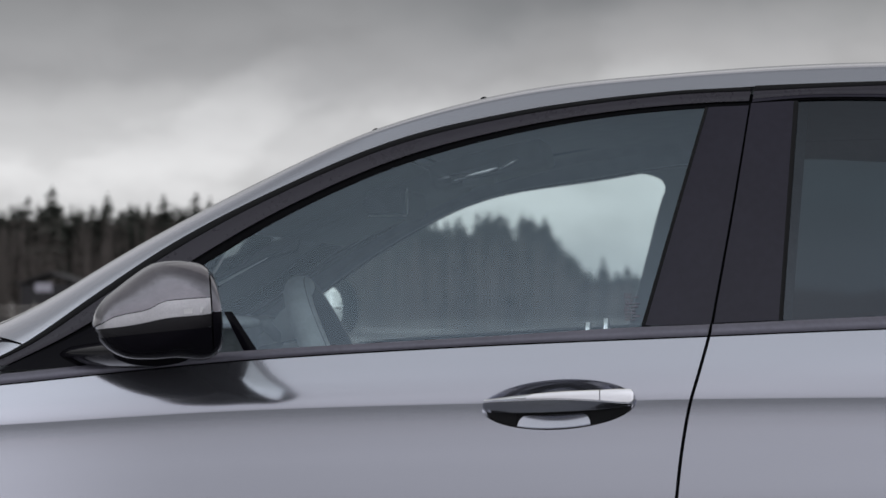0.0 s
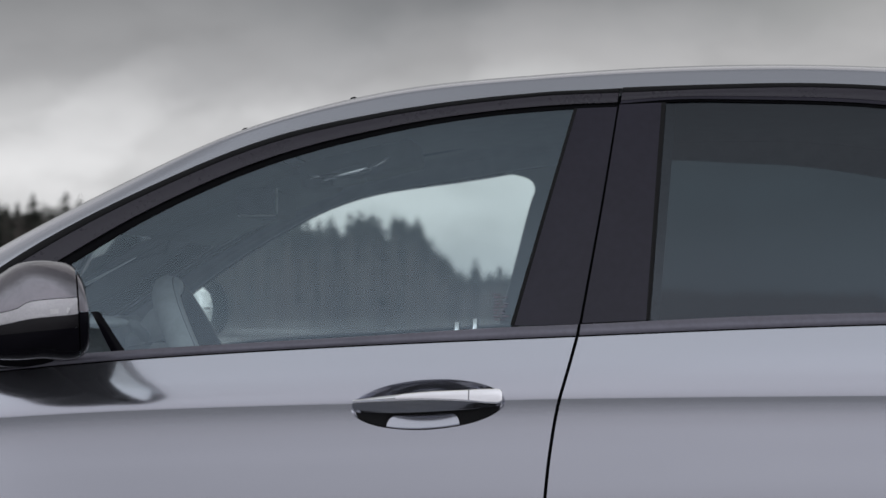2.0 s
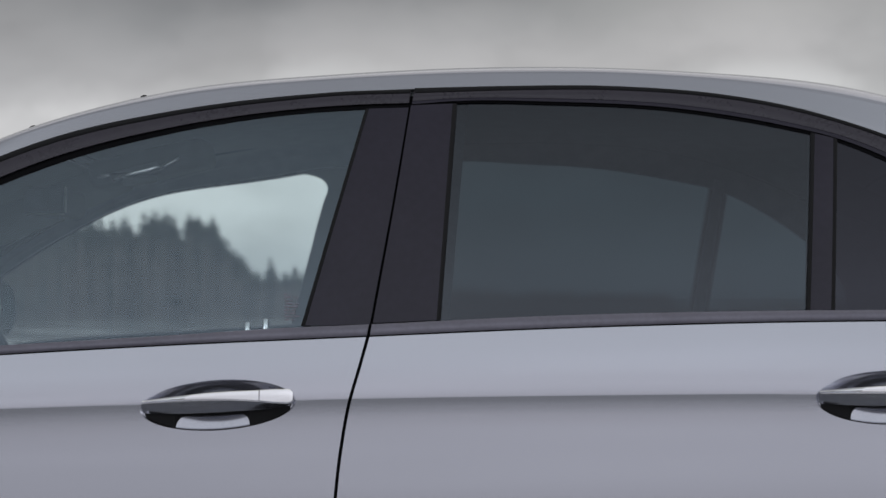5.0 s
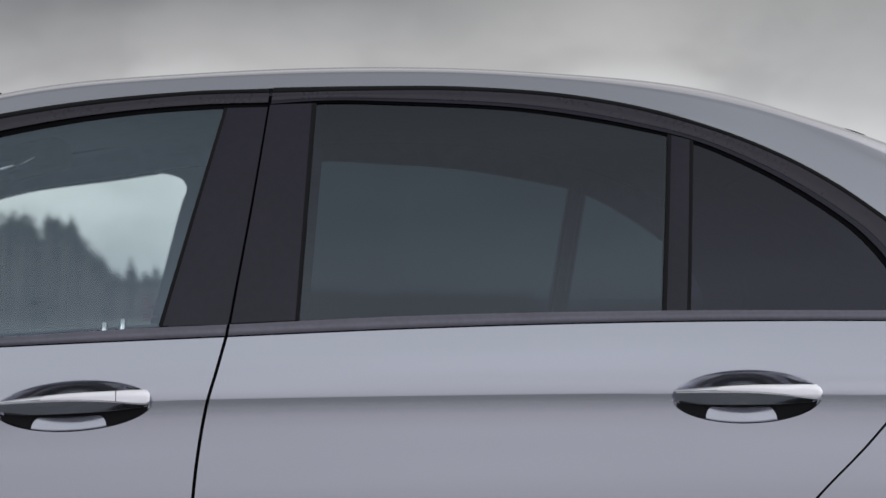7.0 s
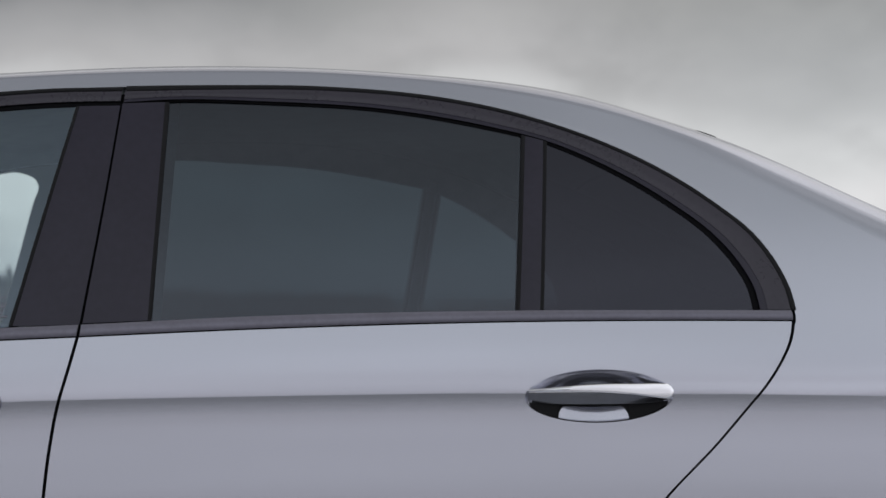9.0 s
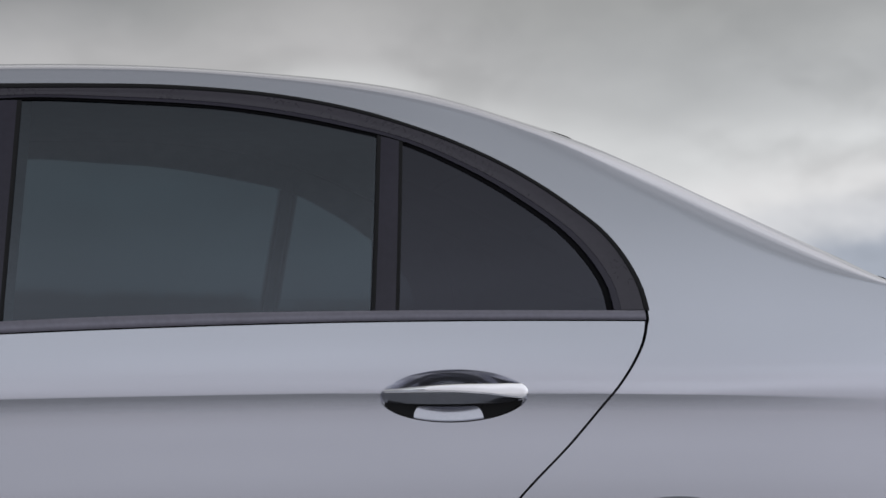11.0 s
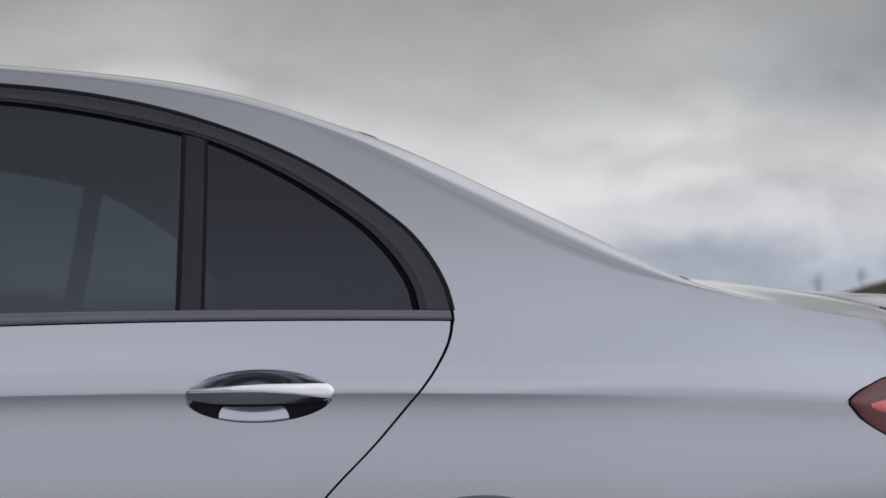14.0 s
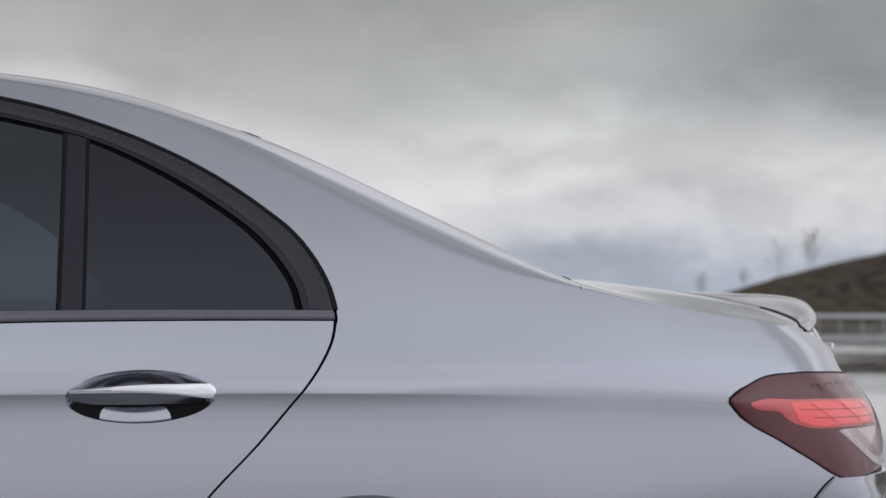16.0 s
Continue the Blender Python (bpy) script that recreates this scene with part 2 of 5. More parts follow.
BELT = curve((-2.6, .72), (-1.9, .83), (-1.32, .884), (-.93, .924), (-.55, .949), (-.14, .968), (.163, .981), (.53, .991), (1.03, .993), (1.5, .985), (2.1, .94))
GLASS_LOW = curve((-1.35, .898), (-.93, .939), (-.646, .957), (-.46, .968), (-.276, .980), (-.135, .986), (.164, 1.0), (.347, 1.005), (.532, 1.008), (1.04, 1.009))
CREASE = curve((-2.6, .74), (-1.8, .787), (-1.31, .817), (-.92, .843), (-.5, .859), (-.157, .868), (.252, .874), (.525, .876), (.895, .873), (1.29, .864), (1.57, .851), (1.77, .840), (2.2, .81))
RAIL = curve((-2.6, .70), (-1.9, .84), (-1.5, .875), (-1.296, .948), (-1.174, 1.036), (-1.056, 1.119), (-.869, 1.221), (-.679, 1.302), (-.485, 1.348), (-.291, 1.375), (-.069, 1.388), (.09, 1.392), (.27, 1.392), (.367, 1.386), (.464, 1.376), (.561, 1.358), (.75, 1.313), (.93, 1.262), (1.06, 1.205), (1.22, 1.125), (1.36, 1.075), (1.476, 1.052), (1.584, 1.031), (1.698, 1.013), (1.816, .995), (1.90, .985), (1.978, .9765), (2.03, .972), (2.1, .964))
RIDGE = curve((-2.6, .76), (-2.2, .88), (-1.8, .935), (-1.56, .955), (-1.4, 1.003), (-1.1, 1.163), (-.8, 1.306), (-.5, 1.3965), (-.2, 1.428), (.1, 1.4415), (.4, 1.4335), (.7, 1.405), (.85, 1.366), (1.0, 1.3265), (1.2, 1.2425), (1.4, 1.139), (1.52, 1.068), (1.66, 1.063), (1.85, 1.043), (1.98, 1.018), (2.1, .985))
TAIL = curve((.25, 2.20), (.45, 2.285), (.6, 2.285), (.70, 2.264), (.78, 2.246), (.82, 2.228), (.89, 2.184), (.95, 2.158), (.98, 2.130), (1.02, 2.08), (1.4, 2.0))
NOSE = curve((.2, -2.45), (.45, -2.58), (.62, -2.60), (.75, -2.56), (.9, -2.3))
UNDER = curve((0, 0), (.006, .0008), (.02, .0016), (.04, .0009), (.06, -.0011), (.10, -.0066), (.15, -.0125), (.21, -.0155), (.28, -.013), (.38, .002), (.5, .03), (.6, .075), (.7, .13))
UNDER_SOFT = curve((0, 0), (.03, -.0008), (.06, -.0036), (.10, -.0085), (.15, -.0138), (.21, -.016), (.28, -.013), (.38, .002), (.5, .03), (.6, .075), (.7, .13))
UNDER_TAIL = curve((0, 0), (.03, -.0008), (.06, -.0034), (.10, -.0070), (.15, -.0092), (.21, -.0070), (.28, .0005), (.38, .021), (.5, .053), (.6, .095), (.7, .14))
REAR_WHEEL, FRONT_WHEEL, WHEEL_R = 1.068, -1.87, 0.345


def plan(x):
    """How far the flank draws in towards nose and tail."""
    a, b = max(0, -1.0 - x), max(0, x - .88)
    return .055 * a ** 2 + .0135 * a ** 4 + .062 * b ** 2 + .010 * b ** 4


def inset(x, z):
    """Distance of the flank from the widest plane of the car."""
    c, b = CREASE(x), BELT(x)
    h, up = b - c, z - c
    if up >= 0:
        u = min(up, h) / h
        e = .36 * ramp((x - 1.05) / .6)
        q = h * (.16 * (math.sqrt(u * u + e * e) - e) + .354 * u * u - .136 * u ** 3)
        v = z - b
        if v > 0:
            q += .46 * v + .15 * v * v
    else:
        d = -up
        k = ramp((x - .95) / .6)
        q = UNDER(d) * (1 - k) + UNDER_SOFT(d) * k
        q += (UNDER_TAIL(d) - UNDER_SOFT(d)) * ramp((x - 1.5) / .4)
    return q + plan(x)


def skin(s, z, out=0.0):
    """A point on the near flank at length s and height z, round both corners; out: how far proud of it."""
    e, r = TAIL(z), .26
    f = NOSE(z)
    if s > e - r:
        a = min((s - e + r) / .36, math.pi / 2)
        rest = max(0, (s - e + r) - .36 * math.pi / 2)
        x = e - r + r * math.sin(a)
        y = inset(x, z) + .34 * (1 - math.cos(a)) + rest
        x += .05 * (1 - (1 - min(1, rest / .5)) ** 2) + out * math.sin(a)
        return Vector((x, y - out * math.cos(a), z))
    if s < f + .35:
        a = min((f + .35 - s) / .45, math.pi / 2)
        rest = max(0, (f + .35 - s) - .45 * math.pi / 2)
        x = f + .35 - .35 * math.sin(a)
        y = inset(x, z) + .40 * (1 - math.cos(a)) + rest
        return Vector((x - .05 * min(1, rest / .4) - out * math.sin(a), y - out * math.cos(a), z))
    return Vector((s, inset(s, z) - out, z))


def cap(x, a, out=0.0):
    """A point over the top of the car at length x: a = 0 at the rail, 1 on the ridge, 2 at the far rail."""
    k = max(0, a if a <= 1 else 2 - a)
    z0 = RAIL(x)
    y0 = skin(x, z0).y
    h = RIDGE(x) - z0
    lean = .46 + .3 * max(0, z0 - BELT(x))
    ys = (y0, y0 + .96 * h * lean, HALF - .8 * (HALF - y0), HALF)
    zs = (z0, z0 + .96 * h, z0 + .968 * h, z0 + .968 * h)
    t = k ** 1.6
    f = ((1 - t) ** 3, 3 * t * (1 - t) ** 2, 3 * t * t * (1 - t), t ** 3)
    y, z = sum(p * q for p, q in zip(f, ys)), sum(p * q for p, q in zip(f, zs))
    tight = ramp((x + 1.0) / .3) * (1 - ramp((x - .75) / .35))
    if tight > 0:
        # over the cabin the rail runs straight and turns sharply into the roof
        yc, zc = y0 + .79 * h * lean, z0 + .79 * h
        ye, ze = yc + .16 * (HALF - yc), zc + .10 * h
        if k < .22:
            p = k / .22 * .62
            ty, tz = y0 + (yc - y0) * p, z0 + (zc - z0) * p
        elif k < .52:
            p = (k - .22) / .30
            ay, az_ = y0 + (yc - y0) * .62, z0 + (zc - z0) * .62
            ty, tz = ay * (1 - p) ** 2 + yc * 2 * p * (1 - p) + ye * p * p, az_ * (1 - p) ** 2 + (zc + .055 * h) * 2 * p * (1 - p) + ze * p * p
        else:
            p = (k - .52) / .48
            ty, tz = ye + (HALF - ye) * p, ze + (z0 + .93 * h - ze) * (1 - (1 - p) ** 2)
        y, z = y + (ty - y) * tight, z + (tz - z) * tight
    return Vector((x, y if a <= 1 else 2 * HALF - y, z + out))


# ---- building parts ----
def part(name, bm, mat, parent, label="", far=False, smooth=True):
    """One mesh object under a thing or a part; far mirrors it to the car's other flank."""
    if far:
        for v in bm.verts:
            v.co.y = 2 * HALF - v.co.y
        bmesh.ops.reverse_faces(bm, faces=bm.faces)
    me = bpy.data.meshes.new(name)
    for f in bm.faces:
        f.smooth = smooth
    bm.to_mesh(me)
    bm.free()
    me.materials.append(mat)
    ob = new(name, me)
    ob.parent = parent
    return tagged(ob, label)


def grid(rows, lip=None, back=False):
    """A bmesh over rows of points. lip: a vector by which the rim turns in; back: close it behind, as a slab."""
    bm = bmesh.new()
    vs = [[bm.verts.new(p) for p in row] for row in rows]
    for r0, r1 in zip(vs, vs[1:]):
        for a, b, c, d in zip(r0, r0[1:], r1[1:], r1):
            bm.faces.new((a, b, c, d))
    rim = vs[0] + [r[-1] for r in vs[1:]] + vs[-1][-2::-1] + [r[0] for r in vs[-2:0:-1]]
    if lip is not None:
        lip = Vector(lip)
        low = [bm.verts.new(v.co + lip) for v in rim]
        for i in range(len(rim)):
            j = (i + 1) % len(rim)
            bm.faces.new((rim[j], rim[i], low[i], low[j]))
            e = bm.edges.get((rim[i], rim[j]))
            e.smooth = False
        if back:
            deep = dict(zip(rim, low))
            bs = [[deep.get(v) or bm.verts.new(v.co + lip) for v in row] for row in vs]
            for r0, r1 in zip(bs, bs[1:]):
                for a, b, c, d in zip(r0, r0[1:], r1[1:], r1):
                    bm.faces.new((d, c, b, a))
            for i in range(len(rim)):
                bm.edges.get((low[i], low[(i + 1) % len(rim)])).smooth = False
    return bm


def steps(n, power=1.0):
    return [(i / n) ** power for i in range(n + 1)]


def path(*pts):
    """A smooth path through (x, z) points by its run from 0 to 1."""
    ts = [0.0]
    for p, q in zip(pts, pts[1:]):
        ts.append(ts[-1] + math.dist(p, q))
    ts = [t / ts[-1] for t in ts]
    fx, fz = curve(*[(t, p[0]) for t, p in zip(ts, pts)]), curve(*[(t, p[1]) for t, p in zip(ts, pts)])
    return lambda t: (fx(t), fz(t))


def band(low, high, nu, nv, out=0.0, crown=0.0, lip=0.012, back=False, u0=0.0, u1=1.0, v0=0.0, v1=1.0):
    """A strip on the flank between two paths, crowned in its middle."""
    rows = []
    for j in range(nv + 1):
        v = j / nv
        row = []
        for i in range(nu + 1):
            u = u0 + (u1 - u0) * i / nu
            (ax, az_), (bx, bz) = low(u), high(u)
            k = v0 + (v1 - v0) * v
            row.append(skin(ax + (bx - ax) * k, az_ + (bz - az_) * k, out + crown * (1 - (2 * v - 1) ** 2)))
        rows.append(row)
    return grid(rows, (0, lip, 0) if lip else None, back)


def panel_points(left, right, low, high, nu, nv, fold=.85):
    """(x, z) nodes of a panel between left(z), right(z), low(x) and high(x)."""
    out = []
    for j in range(nv + 1):
        # rows crowd towards the crease and one runs along it
        c_ = round(nv * fold)
        v = fold * (1 - (1 - j / c_) ** 1.7) if j <= c_ else fold + (1 - fold) * ((j - c_) / (nv - c_)) ** 1.5
        row = []
        for i in range(nu + 1):
            u = i / nu
            base = low(left(.70) + u * (right(.70) - left(.70)))
            x = .5 * (left(.8) + right(.8))
            for k in range(40):
                z = .28 + (CREASE(x) - .28) * v / fold if v <= fold else CREASE(x) + (high(x) - CREASE(x)) * (v - fold) / (1 - fold)
                if z < .74:
                    z = base + (z - .28) * (.74 - base) / .46
                if k < 39:
                    x += .5 * (left(z) + u * (right(z) - left(z)) - x)
            row.append((x, z))
        out.append(row)
    return out


def door_skin(nodes, hole):
    """A door's outer panel with an oval opening for the handle bowl."""
    cx, cz, ra, rb, tilt = hole
    nv, nu = len(nodes) - 1, len(nodes[0]) - 1
    inside = lambda p: abs(p[0] - cx) < ra * 1.22 and abs(p[1] - cz) < rb * 1.5
    js = [j for j in range(nv + 1) if any(inside(p) for p in nodes[j])]
    is_ = [i for i in range(nu + 1) if any(inside(nodes[j][i]) for j in range(nv + 1))]
    j0, j1, i0, i1 = min(js) - 1, max(js) + 1, min(is_) - 1, max(is_) + 1
    bm = bmesh.new()
    keep = {}
    for j in range(nv + 1):
        for i in range(nu + 1):
            if not (j0 < j < j1 and i0 < i < i1):
                keep[j, i] = bm.verts.new(skin(*nodes[j][i]))
    for j in range(nv):
        for i in range(nu):
            if not (j0 <= j < j1 and i0 <= i < i1):
                bm.faces.new((keep[j, i], keep[j, i + 1], keep[j + 1, i + 1], keep[j + 1, i]))
    loop = [(j0, i) for i in range(i0, i1)] + [(j, i1) for j in range(j0, j1)] + [(j1, i) for i in range(i1, i0, -1)] + [(j, i0) for j in range(j1, j0, -1)]
    ring, flat_ring = [keep[k] for k in loop], [nodes[k[0]][k[1]] for k in loop]
    oval = []
    for x, z in flat_ring:
        a = math.atan2((z - cz - tilt * (x - cx)) / rb, (x - cx) / ra)
        oval.append((cx + ra * math.cos(a), cz + rb * math.sin(a) + tilt * ra * math.cos(a)))
    n = len(ring)
    for k in range(1, 9):
        if k <= 6:
            f = k / 6
            nxt = [bm.verts.new(skin(x + (ox - x) * f, z + (oz - z) * f)) for (x, z), (ox, oz) in zip(flat_ring, oval)]
        else:
            g = (.985, .972)[k - 7]
            nxt = [bm.verts.new(skin(cx + (ox - cx) * g, cz + (oz - cz) * g, -bowl_dip(g, (oz - cz - tilt * (ox - cx)) / rb))) for ox, oz in oval]
        for i in range(n):
            m = (i + 1) % n
            bm.faces.new((ring[i], ring[m], nxt[m], nxt[i]))
            if k > 6:
                bm.edges.get((ring[i], ring[m])).smooth = False
        ring = nxt
    rim = [keep[0, i] for i in range(nu)] + [keep[j, nu] for j in range(nv)] + [keep[nv, i] for i in range(nu, 0, -1)] + [keep[j, 0] for j in range(nv, 0, -1)]
    low = [bm.verts.new(v.co + Vector((0, .004, 0))) for v in rim]
    for i in range(len(rim)):
        m = (i + 1) % len(rim)
        bm.faces.new((rim[m], rim[i], low[i], low[m]))
        bm.edges.get((rim[i], rim[m])).smooth = False
    return bm


def bowl_dip(g, s_):
    """Depth of a handle hollow at g of its radius: a soft roll above, a crisp edge below."""
    up = ramp(.5 + s_ * .9)
    above_ = .034 * min(1 - g, .62) * ramp((1 - g) / .045)
    below_ = min((1 - g) * .12, .0035) + .0125 * (1 - min(1, g / .976) ** 1.35)
    return up * above_ + (1 - up) * below_


def bowl(hole):
    cx, cz, ra, rb, tilt = hole
    bm = bmesh.new()
    n, rings = 72, []
    for k in range(25):
        g = .976 * (1 - k / 24) + 0.0001
        ring = []
        for i in range(n):
            c_, s_ = math.cos(6.2832 * i / n), math.sin(6.2832 * i / n)
            dip = bowl_dip(g, s_) + .0003
            ring.append(bm.verts.new(skin(cx + g * ra * c_, cz + g * (rb * s_ + tilt * ra * c_), -dip)))
        rings.append(ring)
    for r0, r1 in zip(rings, rings[1:]):
        for i in range(n):
            m = (i + 1) % n
            bm.faces.new((r0[i], r0[m], r1[m], r1[i]))
    return bm


def loft(sections, closed=True, ends=True):
    bm = bmesh.new()
    vs = [[bm.verts.new(p) for p in s] for s in sections]
    n = len(vs[0])
    for a, b in zip(vs, vs[1:]):
        for i in range(n if closed else n - 1):
            j = (i + 1) % n
            bm.faces.new((a[i], b[i], b[j], a[j]))
    if ends:
        bm.faces.new(vs[0])
        bm.faces.new(vs[-1][::-1])
    bmesh.ops.recalc_face_normals(bm, faces=bm.faces)
    return bm


def box(cx, cy, cz, sx, sy, sz, bevel=0.01, seg=2):
    bm = bmesh.new()
    bmesh.ops.create_cube(bm, size=1)
    bmesh.ops.scale(bm, vec=(sx, sy, sz), verts=bm.verts)
    if bevel:
        bmesh.ops.bevel(bm, geom=bm.edges[:], offset=bevel, segments=seg, affect="EDGES", profile=0.5)
    bmesh.ops.translate(bm, vec=(cx, cy, cz), verts=bm.verts)
    return bm


# ---- the ground ----
def wet_ground():
    m, n = material("wet_pale_ice")
    where = n.add("ShaderNodeTexCoord").outputs["Object"]
    grain, patch, wide = n.noise(where, 90.0, 4.0), n.noise(where, 0.16, 6.0, 0.6), n.noise(where, 0.035, 4.0, 0.55)
    wet = n.ramp(n.math("ADD", n.math("MULTIPLY", patch, 0.6), n.math("MULTIPLY", wide, 0.4)), [(0.38, 0.0), (0.50, 1.0)])
    col = n.mix(wet, n.ramp(grain, [(0.3, (0.50, 0.51, 0.52)), (0.7, (0.64, 0.645, 0.65))]), n.ramp(grain, [(0.3, (0.22, 0.225, 0.23)), (0.7, (0.32, 0.325, 0.33))]))
    bump = n.add("ShaderNodeBump", {"Strength": n.math("MULTIPLY_ADD", wet, -0.06, 0.06), "Distance": 0.003, "Height": grain}).outputs[0]
    finish(n, n.add("ShaderNodeBsdfPrincipled", {"Base Color": col, "Roughness": n.math("MULTIPLY_ADD", wet, -0.20, 0.22), "Normal": bump}).outputs[0])
    return m


bm = bmesh.new()
ring = []
for r in (0.0, 6.0, 20.0, 60.0, 200.0, 700.0, 2500.0):
    ring.append([bm.verts.new((r * math.cos(6.28319 * i / 64), r * math.sin(6.28319 * i / 64), 0)) for i in range(64)] if r else [bm.verts.new((0, 0, 0))] * 64)
for a, b in zip(ring, ring[1:]):
    for i in range(64):
        j = (i + 1) % 64
        bm.faces.new((b[i], b[j], a[i]) if a[i] is a[j] else (b[i], b[j], a[j], a[i]))
bmesh.ops.recalc_face_normals(bm, faces=bm.faces)
tagged(part("ground", bm, wet_ground(), None), "wet pale icy yard with standing meltwater", "ground", kind="structure")

# ---- the car ----
car = tagged(new("car"), "parked grey metallic saloon car with black trim and tinted glass", "car")

SEAM_B = curve((.2, -.19), (.5, -.19), (.711, -.186), (.793, -.177), (.856, -.166), (.918, -.149), (.972, -.135), (1.194, -.097), (1.383, -.069), (1.45, -.058))
SEAM_C = curve((.2, .70), (.45, .70), (.58, .715), (.705, .805), (.796, .897), (.866, .960), (.889, .980), (.925, 1.007), (.953, 1.024), (.985, 1.035), (1.0, 1.037))
DOOR_FRONT = lambda z: -1.40
SEAM_LID = curve((.2, 2.46), (.80, 2.44), (.85, 2.38), (.880, 2.21), (.90, 2.165), (.92, 2.165), (.94, 2.150), (.955, 2.10), (.965, 2.055), (.972, 2.030), (1.1, 2.030))
ARCH = .353


def sill(x):
    for c in (REAR_WHEEL, FRONT_WHEEL):
        if abs(x - c) < ARCH:
            return .28 + .423 * math.sqrt(1 - ((x - c) / ARCH) ** 2)
    return .28


# rows of a panel: close together round the crease
GLASS_F_LOW = path((-1.16, .917), (-.93, .939), (-.646, .957), (-.46, .968), (-.240, .983))
GLASS_F_TOP = path((-1.03, 1.064), (-.955, 1.116), (-.862, 1.169), (-.769, 1.217), (-.674, 1.256), (-.578, 1.285), (-.482, 1.310), (-.386, 1.329), (-.29, 1.342), (-.194, 1.349), (-.144, 1.352))
FAR_F_LOW = path((-1.27, .910), (-.93, .939), (-.646, .957), (-.46, .968), (-.240, .983))
FAR_F_TOP = path((-1.125, 1.066), (-1.0, 1.146), (-.869, 1.214), (-.679, 1.292), (-.485, 1.336), (-.29, 1.352), (-.144, 1.356))
FRAME_F_IN = path((-1.30, .915), (-1.16, .985), (-1.03, 1.064), (-.862, 1.169), (-.674, 1.256), (-.482, 1.310), (-.29, 1.342), (-.144, 1.353), (-.076, 1.355))
FRAME_F_OUT = path((-1.36, .915), (-1.296, .945), (-1.174, 1.034), (-1.056, 1.117), (-.869, 1.219), (-.679, 1.300), (-.485, 1.346), (-.291, 1.373), (-.195, 1.382), (-.0715, 1.386))
FRAME_R_IN = path((-.070, 1.357), (.001, 1.363), (.172, 1.361), (.365, 1.350), (.557, 1.318), (.638, 1.298), (.745, 1.251), (.836, 1.196), (.920, 1.127), (.952, 1.084), (.970, 1.046), (.975, 1.010))
FRAME_R_OUT = path((-.0655, 1.386), (.09, 1.390), (.27, 1.390), (.464, 1.374), (.561, 1.356), (.657, 1.329), (.752, 1.293), (.846, 1.245), (.935, 1.183), (.980, 1.144), (1.021, 1.082), (1.035, 1.044), (1.040, 1.010))
GLASS_R_LOW = path((-.027, .992), (.164, 1.0), (.347, 1.005), (.577, 1.008))
GLASS_R_TOP = path((.001, 1.362), (.172, 1.360), (.268, 1.356), (.365, 1.349), (.461, 1.337), (.557, 1.317), (.611, 1.305))
GLASS_Q_LOW = path((.607, 1.008), (.75, 1.0085), (.981, 1.009))
GLASS_Q_TOP = path((.638, 1.298), (.699, 1.273), (.745, 1.251), (.791, 1.224), (.836, 1.196), (.880, 1.162), (.924, 1.127), (.957, 1.084), (.976, 1.046), (.981, 1.013))


QUARTER = curve((.99, 1.0410), (1.008, 1.041), (1.046, 1.034), (1.084, 1.020), (1.146, .980), (1.185, .937), (1.247, .848), (1.295, .754), (1.331, .659), (1.358, .561))


